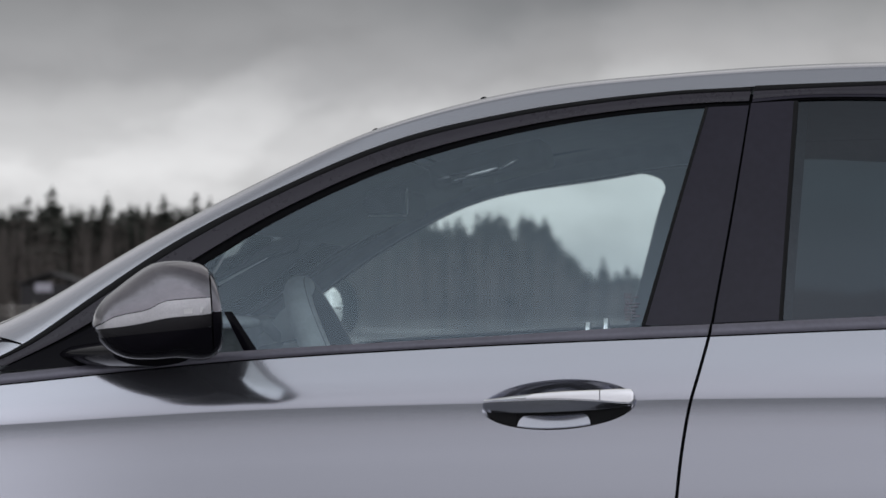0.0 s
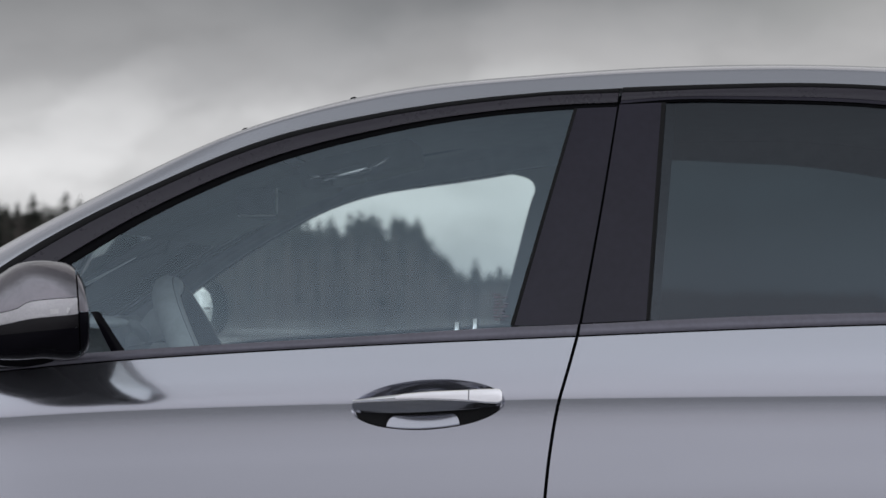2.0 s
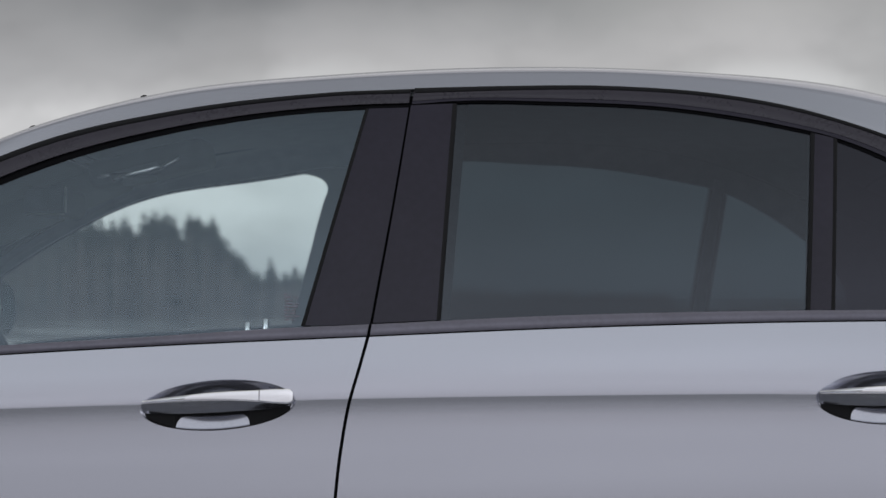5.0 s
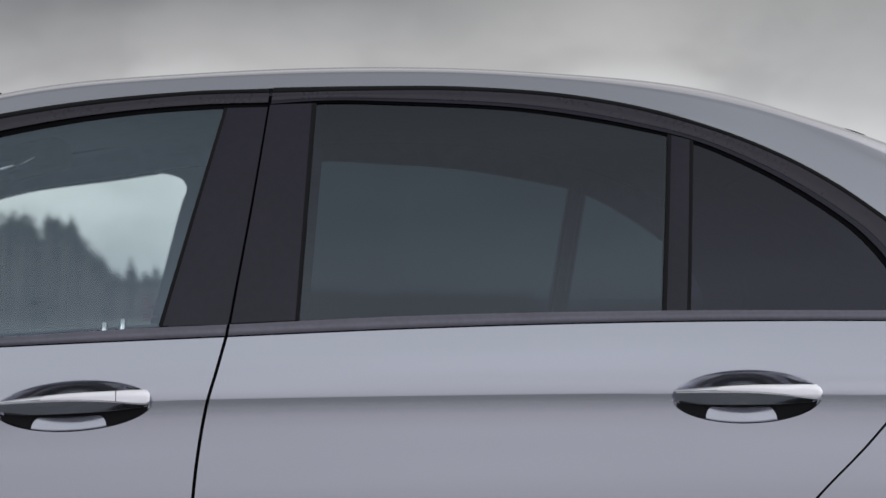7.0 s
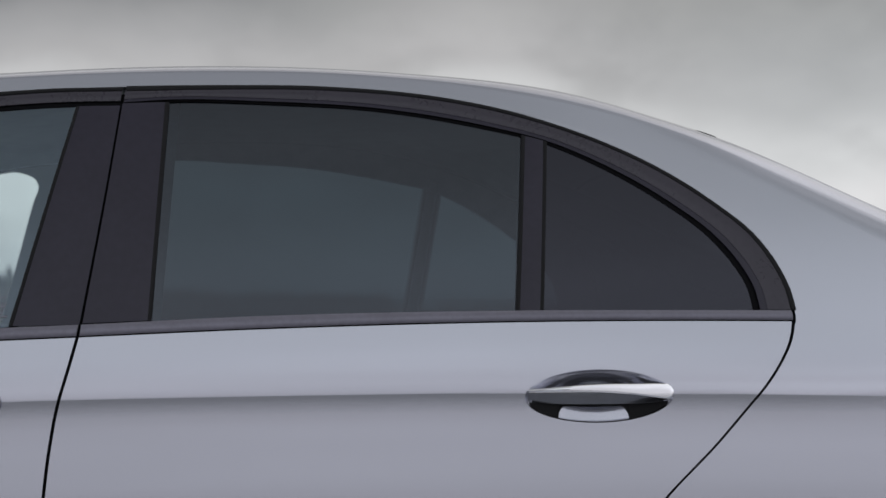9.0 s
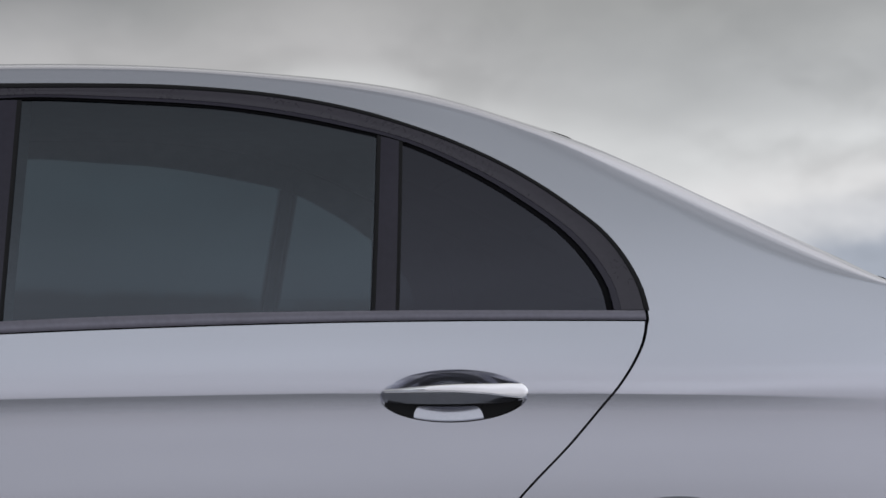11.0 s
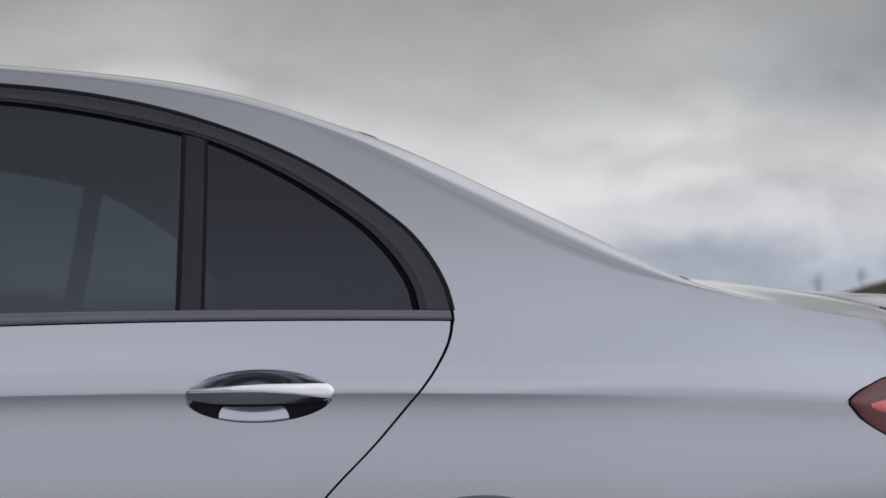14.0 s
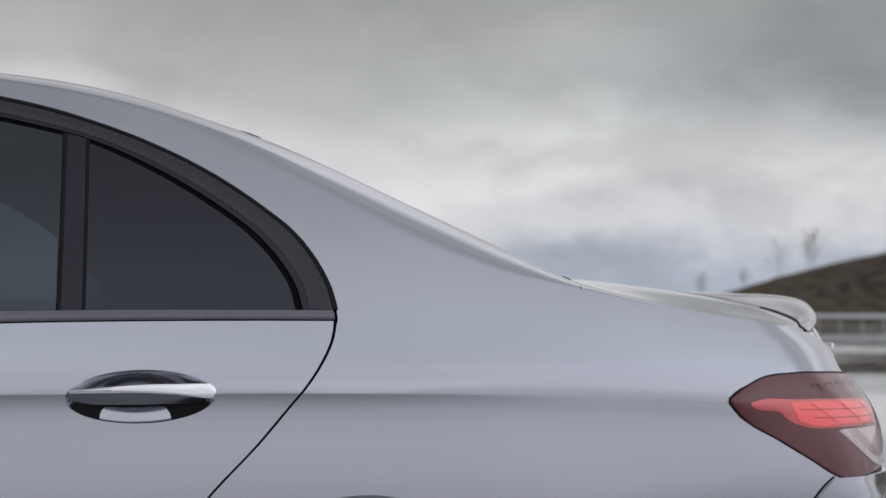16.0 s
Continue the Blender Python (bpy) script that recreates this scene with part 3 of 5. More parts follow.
def handle(door, hole, split, far, drop=0.0):
    """Bowl, painted grip and bright strip of a pull handle."""
    cx, cz, ra, rb, tilt = hole
    part("handle_bowl", bowl(hole), PAINT, door, "grey painted hollow behind the door pull", far)
    a, b = cx - ra * .985, cx + ra * .985
    top = curve((0, .0135), (.25, .0185), (.5, .0212), (.75, .0208), (.92, .0201), (.965, .0191), (.988, .0155), (1, .0100))
    low = curve((0, -.0070), (.3, -.0105), (.6, -.0112), (.9, -.0095), (1, -.0070))
    cut = curve((0, .0105), (.25, .0105), (.5, .0095), (.75, .0042), (.93, -.0020), (.968, -.0026), (.988, .0002), (1, .0040))
    bulge = lambda u: .004 + .014 * max(0, math.sin(math.pi * min(1, max(0, u)))) ** .6

    def strip(u0, u1, lo, hi, proud, thick, n, lean, edge_=.0035, belly=.0006):
        secs = []
        for i in range(n + 1):
            u = u0 + (u1 - u0) * i / n
            x = a + (b - a) * u
            base = cz - drop + tilt * (x - cx)
            z0, z1, o = base + lo(u), base + hi(u), bulge(u) + proud
            m, e = (z0 + z1) / 2, min(edge_, (z1 - z0) * .3)
            k0, k1 = o + lean * .5, o - lean * .5
            prof = ((z0 + e, o - thick), (z0, o - thick + e), (z0, k0 - e), (z0 + e, k0), (m, o + belly), (z1 - e, k1), (z1, k1 - e), (z1, o - thick + e), (z1 - e, o - thick))
            secs.append([skin(x, z, k) for z, k in prof])
        bm = loft(secs)
        for e_ in bm.edges:
            if len(e_.link_faces) == 2 and e_.calc_face_angle() > .5:
                e_.smooth = False
        return bm
    part("handle_grip", strip(.012, .988, low, lambda u: cut(u) + .0006, 0, .017, 40, -.018, .0016), PAINT, door, "grey painted grip of the door pull", far)
    # black carrier: a web under the grip that widens into both mounts
    rows = []
    for v in steps(8):
        row = []
        for i in range(161):
            x = cx + ra * (-.997 + 1.994 * i / 160)
            u = min(1, max(0, (x - a) / (b - a)))
            base = cz + tilt * (x - cx)
            p_, q_ = min(1, max(0, (u - .222) / .062)), min(1, max(0, (.708 - u) / .062))
            wide_ = 1 - math.sqrt(1 - (1 - min(p_, q_)) ** 2)
            edge = -.988 * rb * math.sqrt(max(0, 1 - ((x - cx) / ra) ** 2))
            z1 = min(top(u) - .004, low(u) + .005)
            z0 = (low(u) - .0045) * (1 - wide_) + (min(edge, low(u)) - .0012) * wide_
            row.append(skin(x, base + z0 + (z1 - z0) * v, -.0028 - .0006 * v * wide_ - .005 * (1 - wide_)))
        rows.append(row)
    part("handle_carrier", grid(rows, (0, .016, 0)), RUBBER, door, "black carrier under the grip", far)
    # added black strip that draws the dark line at the hollow's lower edge
    part("bowl_line", grid([[skin(cx + g * ra * math.cos(6.2832 * i / 64), cz + g * (rb * math.sin(6.2832 * i / 64) + tilt * ra * math.cos(6.2832 * i / 64)), o) for i in range(36, 61)] for g, o in ((.962, -.003), (.974, -.0008), (.986, .0004))]), RUBBER, door, "thin black line along the hollow's lower edge", far)
    part("handle_strip", strip(.012, split - .003, cut, top, .0052, .012, 60, -.0004, .0012, .0008), CHROME, door, "polished chrome strip", far)
    if split < 1:
        part("handle_end", strip(split + .003, .99, cut, top, .0052, .012, 28, -.0004, .0012, .0008), CHROME, door, "polished chrome lock cover", far)


# roof, screens, bonnet, boot
EDGE = .46


def top_sheet(x0, x1, a0, a1, nx, na, out=0.0, lip=(0, 0, -.02)):
    return grid([[cap(x0 + (x1 - x0) * i / nx, a0 + (a1 - a0) * j / na, out) for i in range(nx + 1)] for j in range(na + 1)], lip)


def side_of_car(far):
    nz, nx = 64, 56
    door = part("front_door", door_skin(panel_points(lambda z: DOOR_FRONT(z) + .002, lambda z: SEAM_B(z) - .0027, lambda x: .30, lambda x: BELT(x) - .0025, nx, nz), (-.3735, .8580, .1240, .0402, .058)), PAINT, car, "grey metallic front door", far)
    rear = part("rear_door", door_skin(panel_points(lambda z: SEAM_B(z) + .0027, lambda z: SEAM_C(z) - .0027, lambda x: .30, lambda x: BELT(x) - .0025, nx, nz), (.699, .8703, .1225, .0432, .012)), PAINT, car, "grey metallic rear door", far)
    handle(door, (-.3735, .8580, .1240, .0402, .058), .775 if not far else 1.0, far)
    handle(rear, (.699, .8703, .1225, .0432, .012), 1.0, far, .0016)
    # belt mouldings
    low_f, high_f = (lambda u: (-1.36 + u * 1.2215, BELT(-1.36 + u * 1.2215))), (lambda u: (-1.36 + u * 1.2250, GLASS_LOW(-1.36 + u * 1.2250)))
    low_r, high_r = (lambda u: (-.1330 + u * 1.168, BELT(-.1330 + u * 1.168))), (lambda u: (-.1305 + u * 1.1645, GLASS_LOW(-.1305 + u * 1.1645)))
    part("belt_moulding", band(low_f, high_f, 50, 6, .002, .004, .014), SATIN_TRIM, door, "satin dark grey belt moulding", far)
    part("belt_moulding", band(low_r, high_r, 50, 6, .002, .004, .014), SATIN_TRIM, rear, "satin dark grey belt moulding", far)
    # window frames: rubber, gloss frame, outer seal
    def slim(t):
        (ax, az_), (bx, bz) = FRAME_F_IN(t), FRAME_F_OUT(t)
        k = .74 - .98 * ramp((ax + .80) / .42)
        return ax + (bx - ax) * k, az_ + (bz - az_) * k
    front_in = slim if far else FRAME_F_IN
    def along(fi, fo, d_):
        """The outer edge of a frame moved inwards by a fixed width."""
        def at(t):
            (ax, az_), (bx, bz) = fi(t), fo(t)
            k = d_ / math.dist((ax, az_), (bx, bz))
            return bx + (ax - bx) * k, bz + (az_ - bz) * k
        return at
    for d, fi, fo, n in ((door, front_in, FRAME_F_OUT, 60), (rear, FRAME_R_IN, FRAME_R_OUT, 70)):
        part("inner_seal", band(fi, fo, n, 3, -.006, .002, .01, v0=-.04 if d is door else -.06, v1=.24 if d is door else .13), GAP_BLACK, d, "black rubber window seal", far)
        if d is door:
            part("window_frame", band(fi, fo, n, 5, .001, .002, .012, v0=.24, v1=.80), FRAME_TRIM, d, "gloss black window frame", far)
            part("outer_seal", band(fi, fo, n, 3, .0006, .0025, .01, v0=.82, v1=1.03), RUBBER, d, "black rubber outer seal", far)
        else:
            inner = lambda t: tuple(p + (q - p) * .30 for p, q in zip(FRAME_R_IN(t), FRAME_R_OUT(t)))
            # the frame's shaded inner facet, given a darker colour
            part("frame_shade", band(fi, inner, n, 4, .0002, .0, .012, v0=.36, v1=1.02), GLOSS_BLACK, d, "inner strip of the window frame, painted darker as shade", far)
            part("window_frame", band(inner, along(fi, fo, .0060), n, 5, .001, .002, .012), FRAME_TRIM, d, "gloss black window frame", far)
            part("outer_seal", band(along(fi, fo, .0052), along(fi, fo, -.0034), n, 4, .0016, .0016, .01), RUBBER, d, "black rubber outer seal", far)
    # pillar covers
    part("pillar_cover", band(path((-.238, .984), (-.143, 1.352)), path((SEAM_B(.986) - .002, .986), (-.097 - .002, 1.194), (SEAM_B(1.357) - .002, 1.354)), 24, 8, .001, .0015, .012), GLOSS_BLACK, door, "gloss black pillar cover", far)
    part("pillar_cover", band(path((SEAM_B(.990) + .002, .988), (-.097 + .002, 1.194), (SEAM_B(1.357) + .002, 1.358)), path((-.026, .993), (.000, 1.361)), 24, 8, .001, .0015, .012), GLOSS_BLACK, rear, "gloss black pillar cover", far)
    part("glass_run", band(path((-.2445, .984), (-.1485, 1.352)), path((-.2385, .984), (-.1430, 1.352)), 20, 2, .0015, .002, .012), RUBBER, door, "black rubber glass run", far)
    part("glass_run", band(path((-.026, .993), (.000, 1.361)), path((-.020, .993), (.0075, 1.361)), 20, 2, .0015, .002, .012), RUBBER, rear, "black rubber glass run", far)
    part("division_bar", band(path((.577, 1.009), (.611, 1.307)), path((.611, 1.009), (.642, 1.299)), 20, 6, .000, .002, .012), GLOSS_BLACK, rear, "gloss black division bar", far)
    part("bar_seal", band(path((.571, 1.009), (.605, 1.309)), path((.577, 1.009), (.611, 1.307)), 20, 2, .0005, .002, .012), RUBBER, rear, "black rubber bar seal", far)
    part("bar_seal", band(path((.611, 1.009), (.642, 1.299)), path((.617, 1.009), (.648, 1.297)), 20, 2, .0005, .002, .012), RUBBER, rear, "black rubber bar seal", far)
    # panes
    for d, lo, hi, mat, name, lab in ((door, FAR_F_LOW if far else GLASS_F_LOW, FAR_F_TOP if far else GLASS_F_TOP, FAR_GLASS if far else FRONT_GLASS, "window_glass", "clear green-tinted door glass"), (rear, GLASS_R_LOW, GLASS_R_TOP, DARK_GLASS, "window_glass", "dark tinted door glass"), (rear, GLASS_Q_LOW, GLASS_Q_TOP, DARK_GLASS if far else BLACK_GLASS, "quarter_glass", "nearly black tinted quarter glass")):
        g = part(name, band(lo, hi, 30, 14, -.007, 0, .004, False, v0=-.03, v1=1.02), mat, d, lab, far)
        g.visible_shadow = False
    # inside of the doors
    for d, x0, x1 in ((door, -1.30, -.16), (rear, -.11, .95)):
        rows = [[Vector((x0 + (x1 - x0) * i / 20, inset(x0 + (x1 - x0) * i / 20, z) + dy, z)) for i in range(21)] for z, dy in ((.35, .05), (.55, .06), (.72, .10), (.85, .075))]
        rows.append([Vector((x0 + (x1 - x0) * i / 20, .115, BELT(x0 + (x1 - x0) * i / 20) - .012)) for i in range(21)])
        rows.append([Vector((x0 + (x1 - x0) * i / 20, .060, BELT(x0 + (x1 - x0) * i / 20) - .004)) for i in range(21)])
        part("door_trim", grid(rows), TRIM_INSIDE, d, "dark cabin door lining", far)
    part("door_jamb", band(lambda u: (SEAM_B(.3 + .66 * u) - .03, .3 + .66 * u), lambda u: (SEAM_B(.3 + .66 * u) + .03, .3 + .66 * u), 40, 4, -.007, 0, .01), GAP_BLACK, car, "black door gap", far)
    part("door_jamb", band(lambda u: (SEAM_B(.975 + .40 * u) - .02, .975 + .40 * u), lambda u: (SEAM_B(.975 + .40 * u) + .02, .975 + .40 * u), 20, 4, -.007, 0, .01), GAP_BLACK, car, "black door gap", far)
    part("door_jamb", band(lambda u: (SEAM_C(.3 + .69 * u) - .03, .3 + .69 * u), lambda u: (SEAM_C(.3 + .69 * u) + .03, .3 + .69 * u), 50, 4, -.007, 0, .01), GAP_BLACK, car, "black door gap", far)
    part("door_jamb", band(lambda u: (-1.38 + 2.42 * u, BELT(-1.38 + 2.42 * u) - .014), lambda u: (-1.38 + 2.42 * u, BELT(-1.38 + 2.42 * u) + .01), 60, 3, -.005, 0, .01), GAP_BLACK, car, "black belt gap", far)
    part("pillar_trim", band(front_in, FRAME_F_OUT, 50, 3, -.020 if far else -.045, 0, .02, v0=.12, v1=1.05), HEADLINER, car, "grey cabin pillar lining", far)
    part("pillar_trim", band(FRAME_R_IN, FRAME_R_OUT, 50, 3, -.045, 0, .02, v0=-.50 if far else .12, v1=1.05), TRIM_INSIDE, car, "dark cabin pillar lining", far)
    part("pillar_trim", band(path((-.385, .975), (-.336, 1.14), (-.299, 1.262), (-.289, 1.290), (-.296, 1.306), (-.322, 1.318), (-.36, 1.324)) if far else path((-.235, .975), (-.142, 1.36)), path((-.045, .985), (-.015, 1.37)) if far else path((-.006, .985), (.026, 1.37)), 30, 6, -.055, .012, .02), PILLAR_GREY if far else TRIM_INSIDE, car, "grey cabin pillar lining" if far else "dark cabin pillar lining", far)
    part("pillar_trim", top_sheet(.86, 1.5, 0, EDGE + .05, 20, 8, -.03, None), TRIM_INSIDE, car, "dark cabin pillar lining", far)
    part("pillar_trim", grid([[skin(q, min(z, RAIL(q) - .035), -.05) for q in (lambda lo: [lo + (1.5 - lo) * i / 12 for i in range(13)])(QUARTER(max(.99, z)) - .01)] for z in (.90, .97, 1.01, 1.06, 1.12, 1.18, 1.24, 1.29)]), TRIM_INSIDE, car, "dark cabin pillar lining", far)
    part("pillar_trim", band(path((.575, .99), (.61, 1.31)), path((.600, .99), (.632, 1.305)), 12, 3, -.04, .0, .02), TRIM_INSIDE, car, "dark cabin pillar lining", far)
    part("rail_trim", grid([[cap(x_, (EDGE + .02) * j / 8, -.008 - .015 * ramp((x_ + .85) / .45) if far else -.03) for x_ in (-1.46 + 2.32 * i / 60 for i in range(61))] for j in range(9)]), HEADLINER, car, "grey cabin roof rail lining", far)
    # fender, quarter panel, sill
    part("front_fender", grid([[skin(*p) for p in row] for row in panel_points(lambda z: NOSE(z) + .10, lambda z: DOOR_FRONT(z) - .002, sill, lambda x: RAIL(x), 46, 44, .8)], (0, .004, 0)), PAINT, car, "grey metallic front wing", far)

    def quarter_left(z):
        return SEAM_C(z) + .0027 if z < .99 else QUARTER(z)
    part("quarter_panel", grid([[skin(*p) for p in row] for row in panel_points(quarter_left, SEAM_LID, sill, lambda x: RAIL(min(x, 2.03)), 90, 84, .5)], (0, .004, 0)), PAINT, car, "grey metallic rear wing and roof pillar", far)
    for c in (REAR_WHEEL, FRONT_WHEEL):
        ring = [c + ARCH * .97 * math.sin(radians(-88 + 176 * i / 48)) for i in range(49)]
        part("arch_lip", grid([[skin(x, sill(x) + d_, o) for x in ring] for d_, o in ((.004, -.0035), (-.001, -.004), (-.006, -.006), (-.009, -.012), (-.010, -.024))]), PAINT, car, "grey painted wheel arch lip", far)
    part("sill", grid([[skin(-1.48 + 2.18 * i / 40, z, o) for i in range(41)] for z, o in ((.17, -.06), (.20, .0), (.27, .01), (.298, .0))], (0, .03, 0)), GLOSS_BLACK, car, "gloss black side sill", far)


for far in (False, True):
    side_of_car(far)

for far in (False, True):
    part("roof_rail", top_sheet(-1.50, 1.5045, 0, EDGE, 110, 30, 0, None), PAINT, car, "grey metallic roof rail", far)
part("roof_panel", top_sheet(-.745, .952, EDGE, 2 - EDGE, 50, 40), PAINT, car, "grey metallic roof skin")
g = part("windscreen", top_sheet(-1.46, -.75, EDGE, 2 - EDGE, 30, 40, -.003), SCREEN_GLASS, car, "clear windscreen")
g.visible_shadow = False
g = part("rear_screen", top_sheet(.957, 1.46, EDGE, 2 - EDGE, 30, 40, -.010), BLACK_GLASS, car, "dark tinted rear screen")
g.visible_shadow = False
part("bonnet", top_sheet(-2.45, -1.505, 0, 2, 40, 60), PAINT, car, "grey metallic bonnet")


def boot_point(y, z):
    k = abs(y - HALF) / .62
    return Vector((TAIL(z) + .056 - .076 * k ** 2.5, y, z))


LIP_X = curve((.17, 1.99), (.205, 2.022), (.25, 2.057), (.3, 2.087), (.38, 2.122), (.45, 2.148), (.6, 2.18), (.92, 2.20))
LIP_Z = curve((.17, .972), (.205, .976), (.25, .988), (.3, .999), (.38, 1.014), (.45, 1.025), (.6, 1.037), (.92, 1.043))
LID_Z = curve((.17, .970), (.3, .985), (.45, 1.001), (.6, 1.012), (.92, 1.032))
COLS = 26


def lid_edge(j):
    """The boot lid's rear edge, column j from the flank to the middle."""
    y = skin(2.034, .971).y
    y += (HALF - y) * (j / COLS) ** 1.5
    k = min(1, j / 5)
    return Vector((LIP_X(y) - .012 * k, y, LID_Z(y) - .001 - .004 * k))


def lid_point(u, j):
    """A point of the boot lid: u from the screen to the tail."""
    def side(v):
        return skin(1.505 + .527 * v, RAIL(1.505 + .527 * v)) + Vector((0, .003, -.0005))

    def middle(v):
        x = 1.505 + (lid_edge(COLS).x - 1.505) * v
        return Vector((x, HALF, RIDGE(1.505) + (lid_edge(COLS).z - RIDGE(1.505)) * v + .024 * math.sin(math.pi * v)))

    def front(k):
        lo, hi = 0.0, 1.0
        y = side(0).y + (HALF - side(0).y) * k
        for _ in range(20):
            m = (lo + hi) / 2
            lo, hi = (m, hi) if cap(1.505, m).y < y else (lo, m)
        return cap(1.505, lo)
    e = lid_edge(j)
    y0 = lid_edge(0).y
    k = (e.y - y0) / (HALF - y0)
    f = front(k)
    swell = Vector((0, 0, .008 * math.sin(math.pi * k) * 4 * u * (1 - u)))
    return side(u) * (1 - k) + middle(u) * k + (f - side(0) * (1 - k) - middle(0) * k) * (1 - u) ** 4 + (e - side(1) * (1 - k) - middle(1) * k) * u ** 2 + swell


def across(row):
    """Carry a row from the flank to the middle on to the other flank."""
    return row + [Vector((p.x, 2 * HALF - p.y, p.z)) for p in row[-2::-1]]


for far in (False, True):
    part("wing_joint", band(path((-1.40, .966), (-1.334, .9625), (-1.312, .9575), (-1.293, .9525)), path((-1.40, .9635), (-1.334, .9600), (-1.312, .9550), (-1.293, .9500)), 16, 2, .0012, .0005, .004), GAP_BLACK, car, "thin black joint of the front wing", far)
    part("front_bumper", grid([[skin(NOSE(z) + .098 - 1.02 * i / 36, z, .001) for i in range(37)] for z in (.20, .28, .40, .52, .62, .70, .76, .80)], (0, .004, 0)), PAINT, car, "grey metallic front end", far)
part("boot_lid", grid([across([lid_point(i / 30, j) for j in range(COLS + 1)]) for i in range(30, -1, -1)], (0, 0, -.015)), PAINT, car, "grey metallic boot lid")


def boot_row(v):
    row = []
    for j in range(COLS + 1):
        top = lid_edge(j) + Vector((0, 0, -.001))
        z = top.z + (.66 - top.z) * v
        near = skin(SEAM_LID(z) + .005, z, -.001) if z > .885 else skin(SEAM_LID(.885) + .005, z, -.001)
        k = min(1, (j / COLS) ** 1.5 / .28)
        y = near.y + (HALF - near.y) * (j / COLS) ** 1.5
        back = boot_point(max(y, .36), z)
        p = near + (back - near) * k if k < 1 else back
        p = Vector((p.x, y, z))
        b = min(1, v / .22) ** .38
        row.append(Vector((top.x + (p.x - top.x) * b, top.y + (p.y - top.y) * b, z)))
    return across(row)


part("boot_face", grid([boot_row(v) for v in (1, .85, .7, .55, .42, .32, .24, .17, .11, .07, .04, .02, 0)], (-.012, 0, 0)), PAINT, car, "grey metallic boot face")

# headlining and underbody close the cabin
part("headlining", grid([[cap(x_, .02 + 1.91 * j / 40, -.004 - .019 * ramp((x_ + .74) / .4)) for x_ in (-.735 + 1.935 * i / 40 for i in range(41))] for j in range(41)], (0, 0, -.004)), HEADLINER, car, "grey cabin headlining")
part("underbody", box(-.2, HALF, .30, 4.3, 1.5, .16, .03), GAP_BLACK, car, "black underbody")
part("cabin_floor", box(-.1, HALF, .42, 2.6, 1.56, .08, .02), TRIM_INSIDE, car)
part("dashboard", box(-1.22, HALF, .80, .50, 1.50, .26, .06, 4), DASH, car, "grey soft dashboard")
part("parcel_shelf", box(1.25, HALF, .90, .55, 1.40, .06, .02), TRIM_INSIDE, car)


# wheels
def wheel(x, far):
    def ringed(prof, n=48):
        return loft([[Vector((x + r * math.cos(6.28319 * i / n), y, WHEEL_R + r * math.sin(6.28319 * i / n))) for r, y in prof] for i in range(n)] + [[Vector((x + r, y, WHEEL_R)) for r, y in prof]], True, False)
    t = part("wheel", ringed(((.245, .045), (.30, .035), (.335, .045), (.345, .075), (.345, .235), (.335, .265), (.245, .26))), TYRE, car, "black road tyre on a dark alloy rim", far)
    part("rim", ringed(((.248, .05), (.235, .05), (.228, .07), (.228, .24), (.248, .25))), ALLOY, t, "dark alloy rim", far)
    for k in range(10):
        a = 6.28319 * k / 10
        bm = box(.145, 0, 0, .19, .022, .030, .006)
        bmesh.ops.rotate(bm, matrix=Matrix.Rotation(-a, 3, "Y"), verts=bm.verts)
        bmesh.ops.translate(bm, vec=(x, .062, WHEEL_R), verts=bm.verts)
        part("spoke", bm, ALLOY, t, "", far)
    part("hub", ringed(((.0, .05), (.045, .052), (.06, .07), (.06, .12), (0, .12)), 24), ALLOY, t, "", far)
    part("brake_disc", ringed(((.05, .13), (.18, .13), (.18, .15), (.05, .15)), 40), DISC, t, "", far)


for far in (False, True):
    wheel(FRONT_WHEEL, far)
    wheel(REAR_WHEEL, far)


# ---- tail: lamps, bumper, boot face, spoiler ----
def lamp_red(name, colour, rough=0.25, glow=0.0):
    m, n = material(name)
    where = n.add("ShaderNodeTexCoord").outputs["Object"]
    fine_ = n.noise(where, 120.0, 2.0)
    col = n.mix(fine_, (*[c * .85 for c in colour], 1), (*colour, 1))
    finish(n, n.add("ShaderNodeBsdfPrincipled", {"Base Color": col, "Roughness": rough, "Coat Weight": 0.6, "Coat Roughness": 0.05, "Emission Color": (1.0, 0.10, 0.09, 1), "Emission Strength": glow}).outputs[0])
    return m


LAMP_DARK = lamp_red("smoked_red_housing", (0.15, 0.040, 0.047))
LAMP_MID = lamp_red("deep_red_rib", (0.62, 0.10, 0.11))
LAMP_LIT = lamp_red("red_light_guide", (1.0, 0.23, 0.24), glow=0.30)
LAMP_GUIDE = lamp_red("dull_red_guide", (0.85, 0.23, 0.24), glow=0.08)
LAMP_WHITE = plain("clear_reverse_lens", (0.92, 0.90, 0.90), 0.2, 0.0, 200, 0.12)
GREY_LENS = plain("grey_lens_rib", (0.45, 0.44, 0.45), 0.3, 0.0, 200, 0.1)
LAMP_CELL = lamp_red("dim_red_cell", (0.185, 0.058, 0.064))
LENS = pane("red_lamp_lens", (1.0, 0.92, 0.925), 0.96, 1.45)
LAMP_TOP = path((1.777, .848), (1.790, .858), (1.812, .869), (1.850, .8845), (1.924, .892), (2.036, .892), (2.235, .886), (2.36, .882), (2.52, .876))
LAMP_LOW = path((1.777, .843), (1.800, .8185), (1.883, .773), (1.956, .734), (2.009, .706), (2.09, .701), (2.22, .711), (2.36, .728), (2.52, .752))


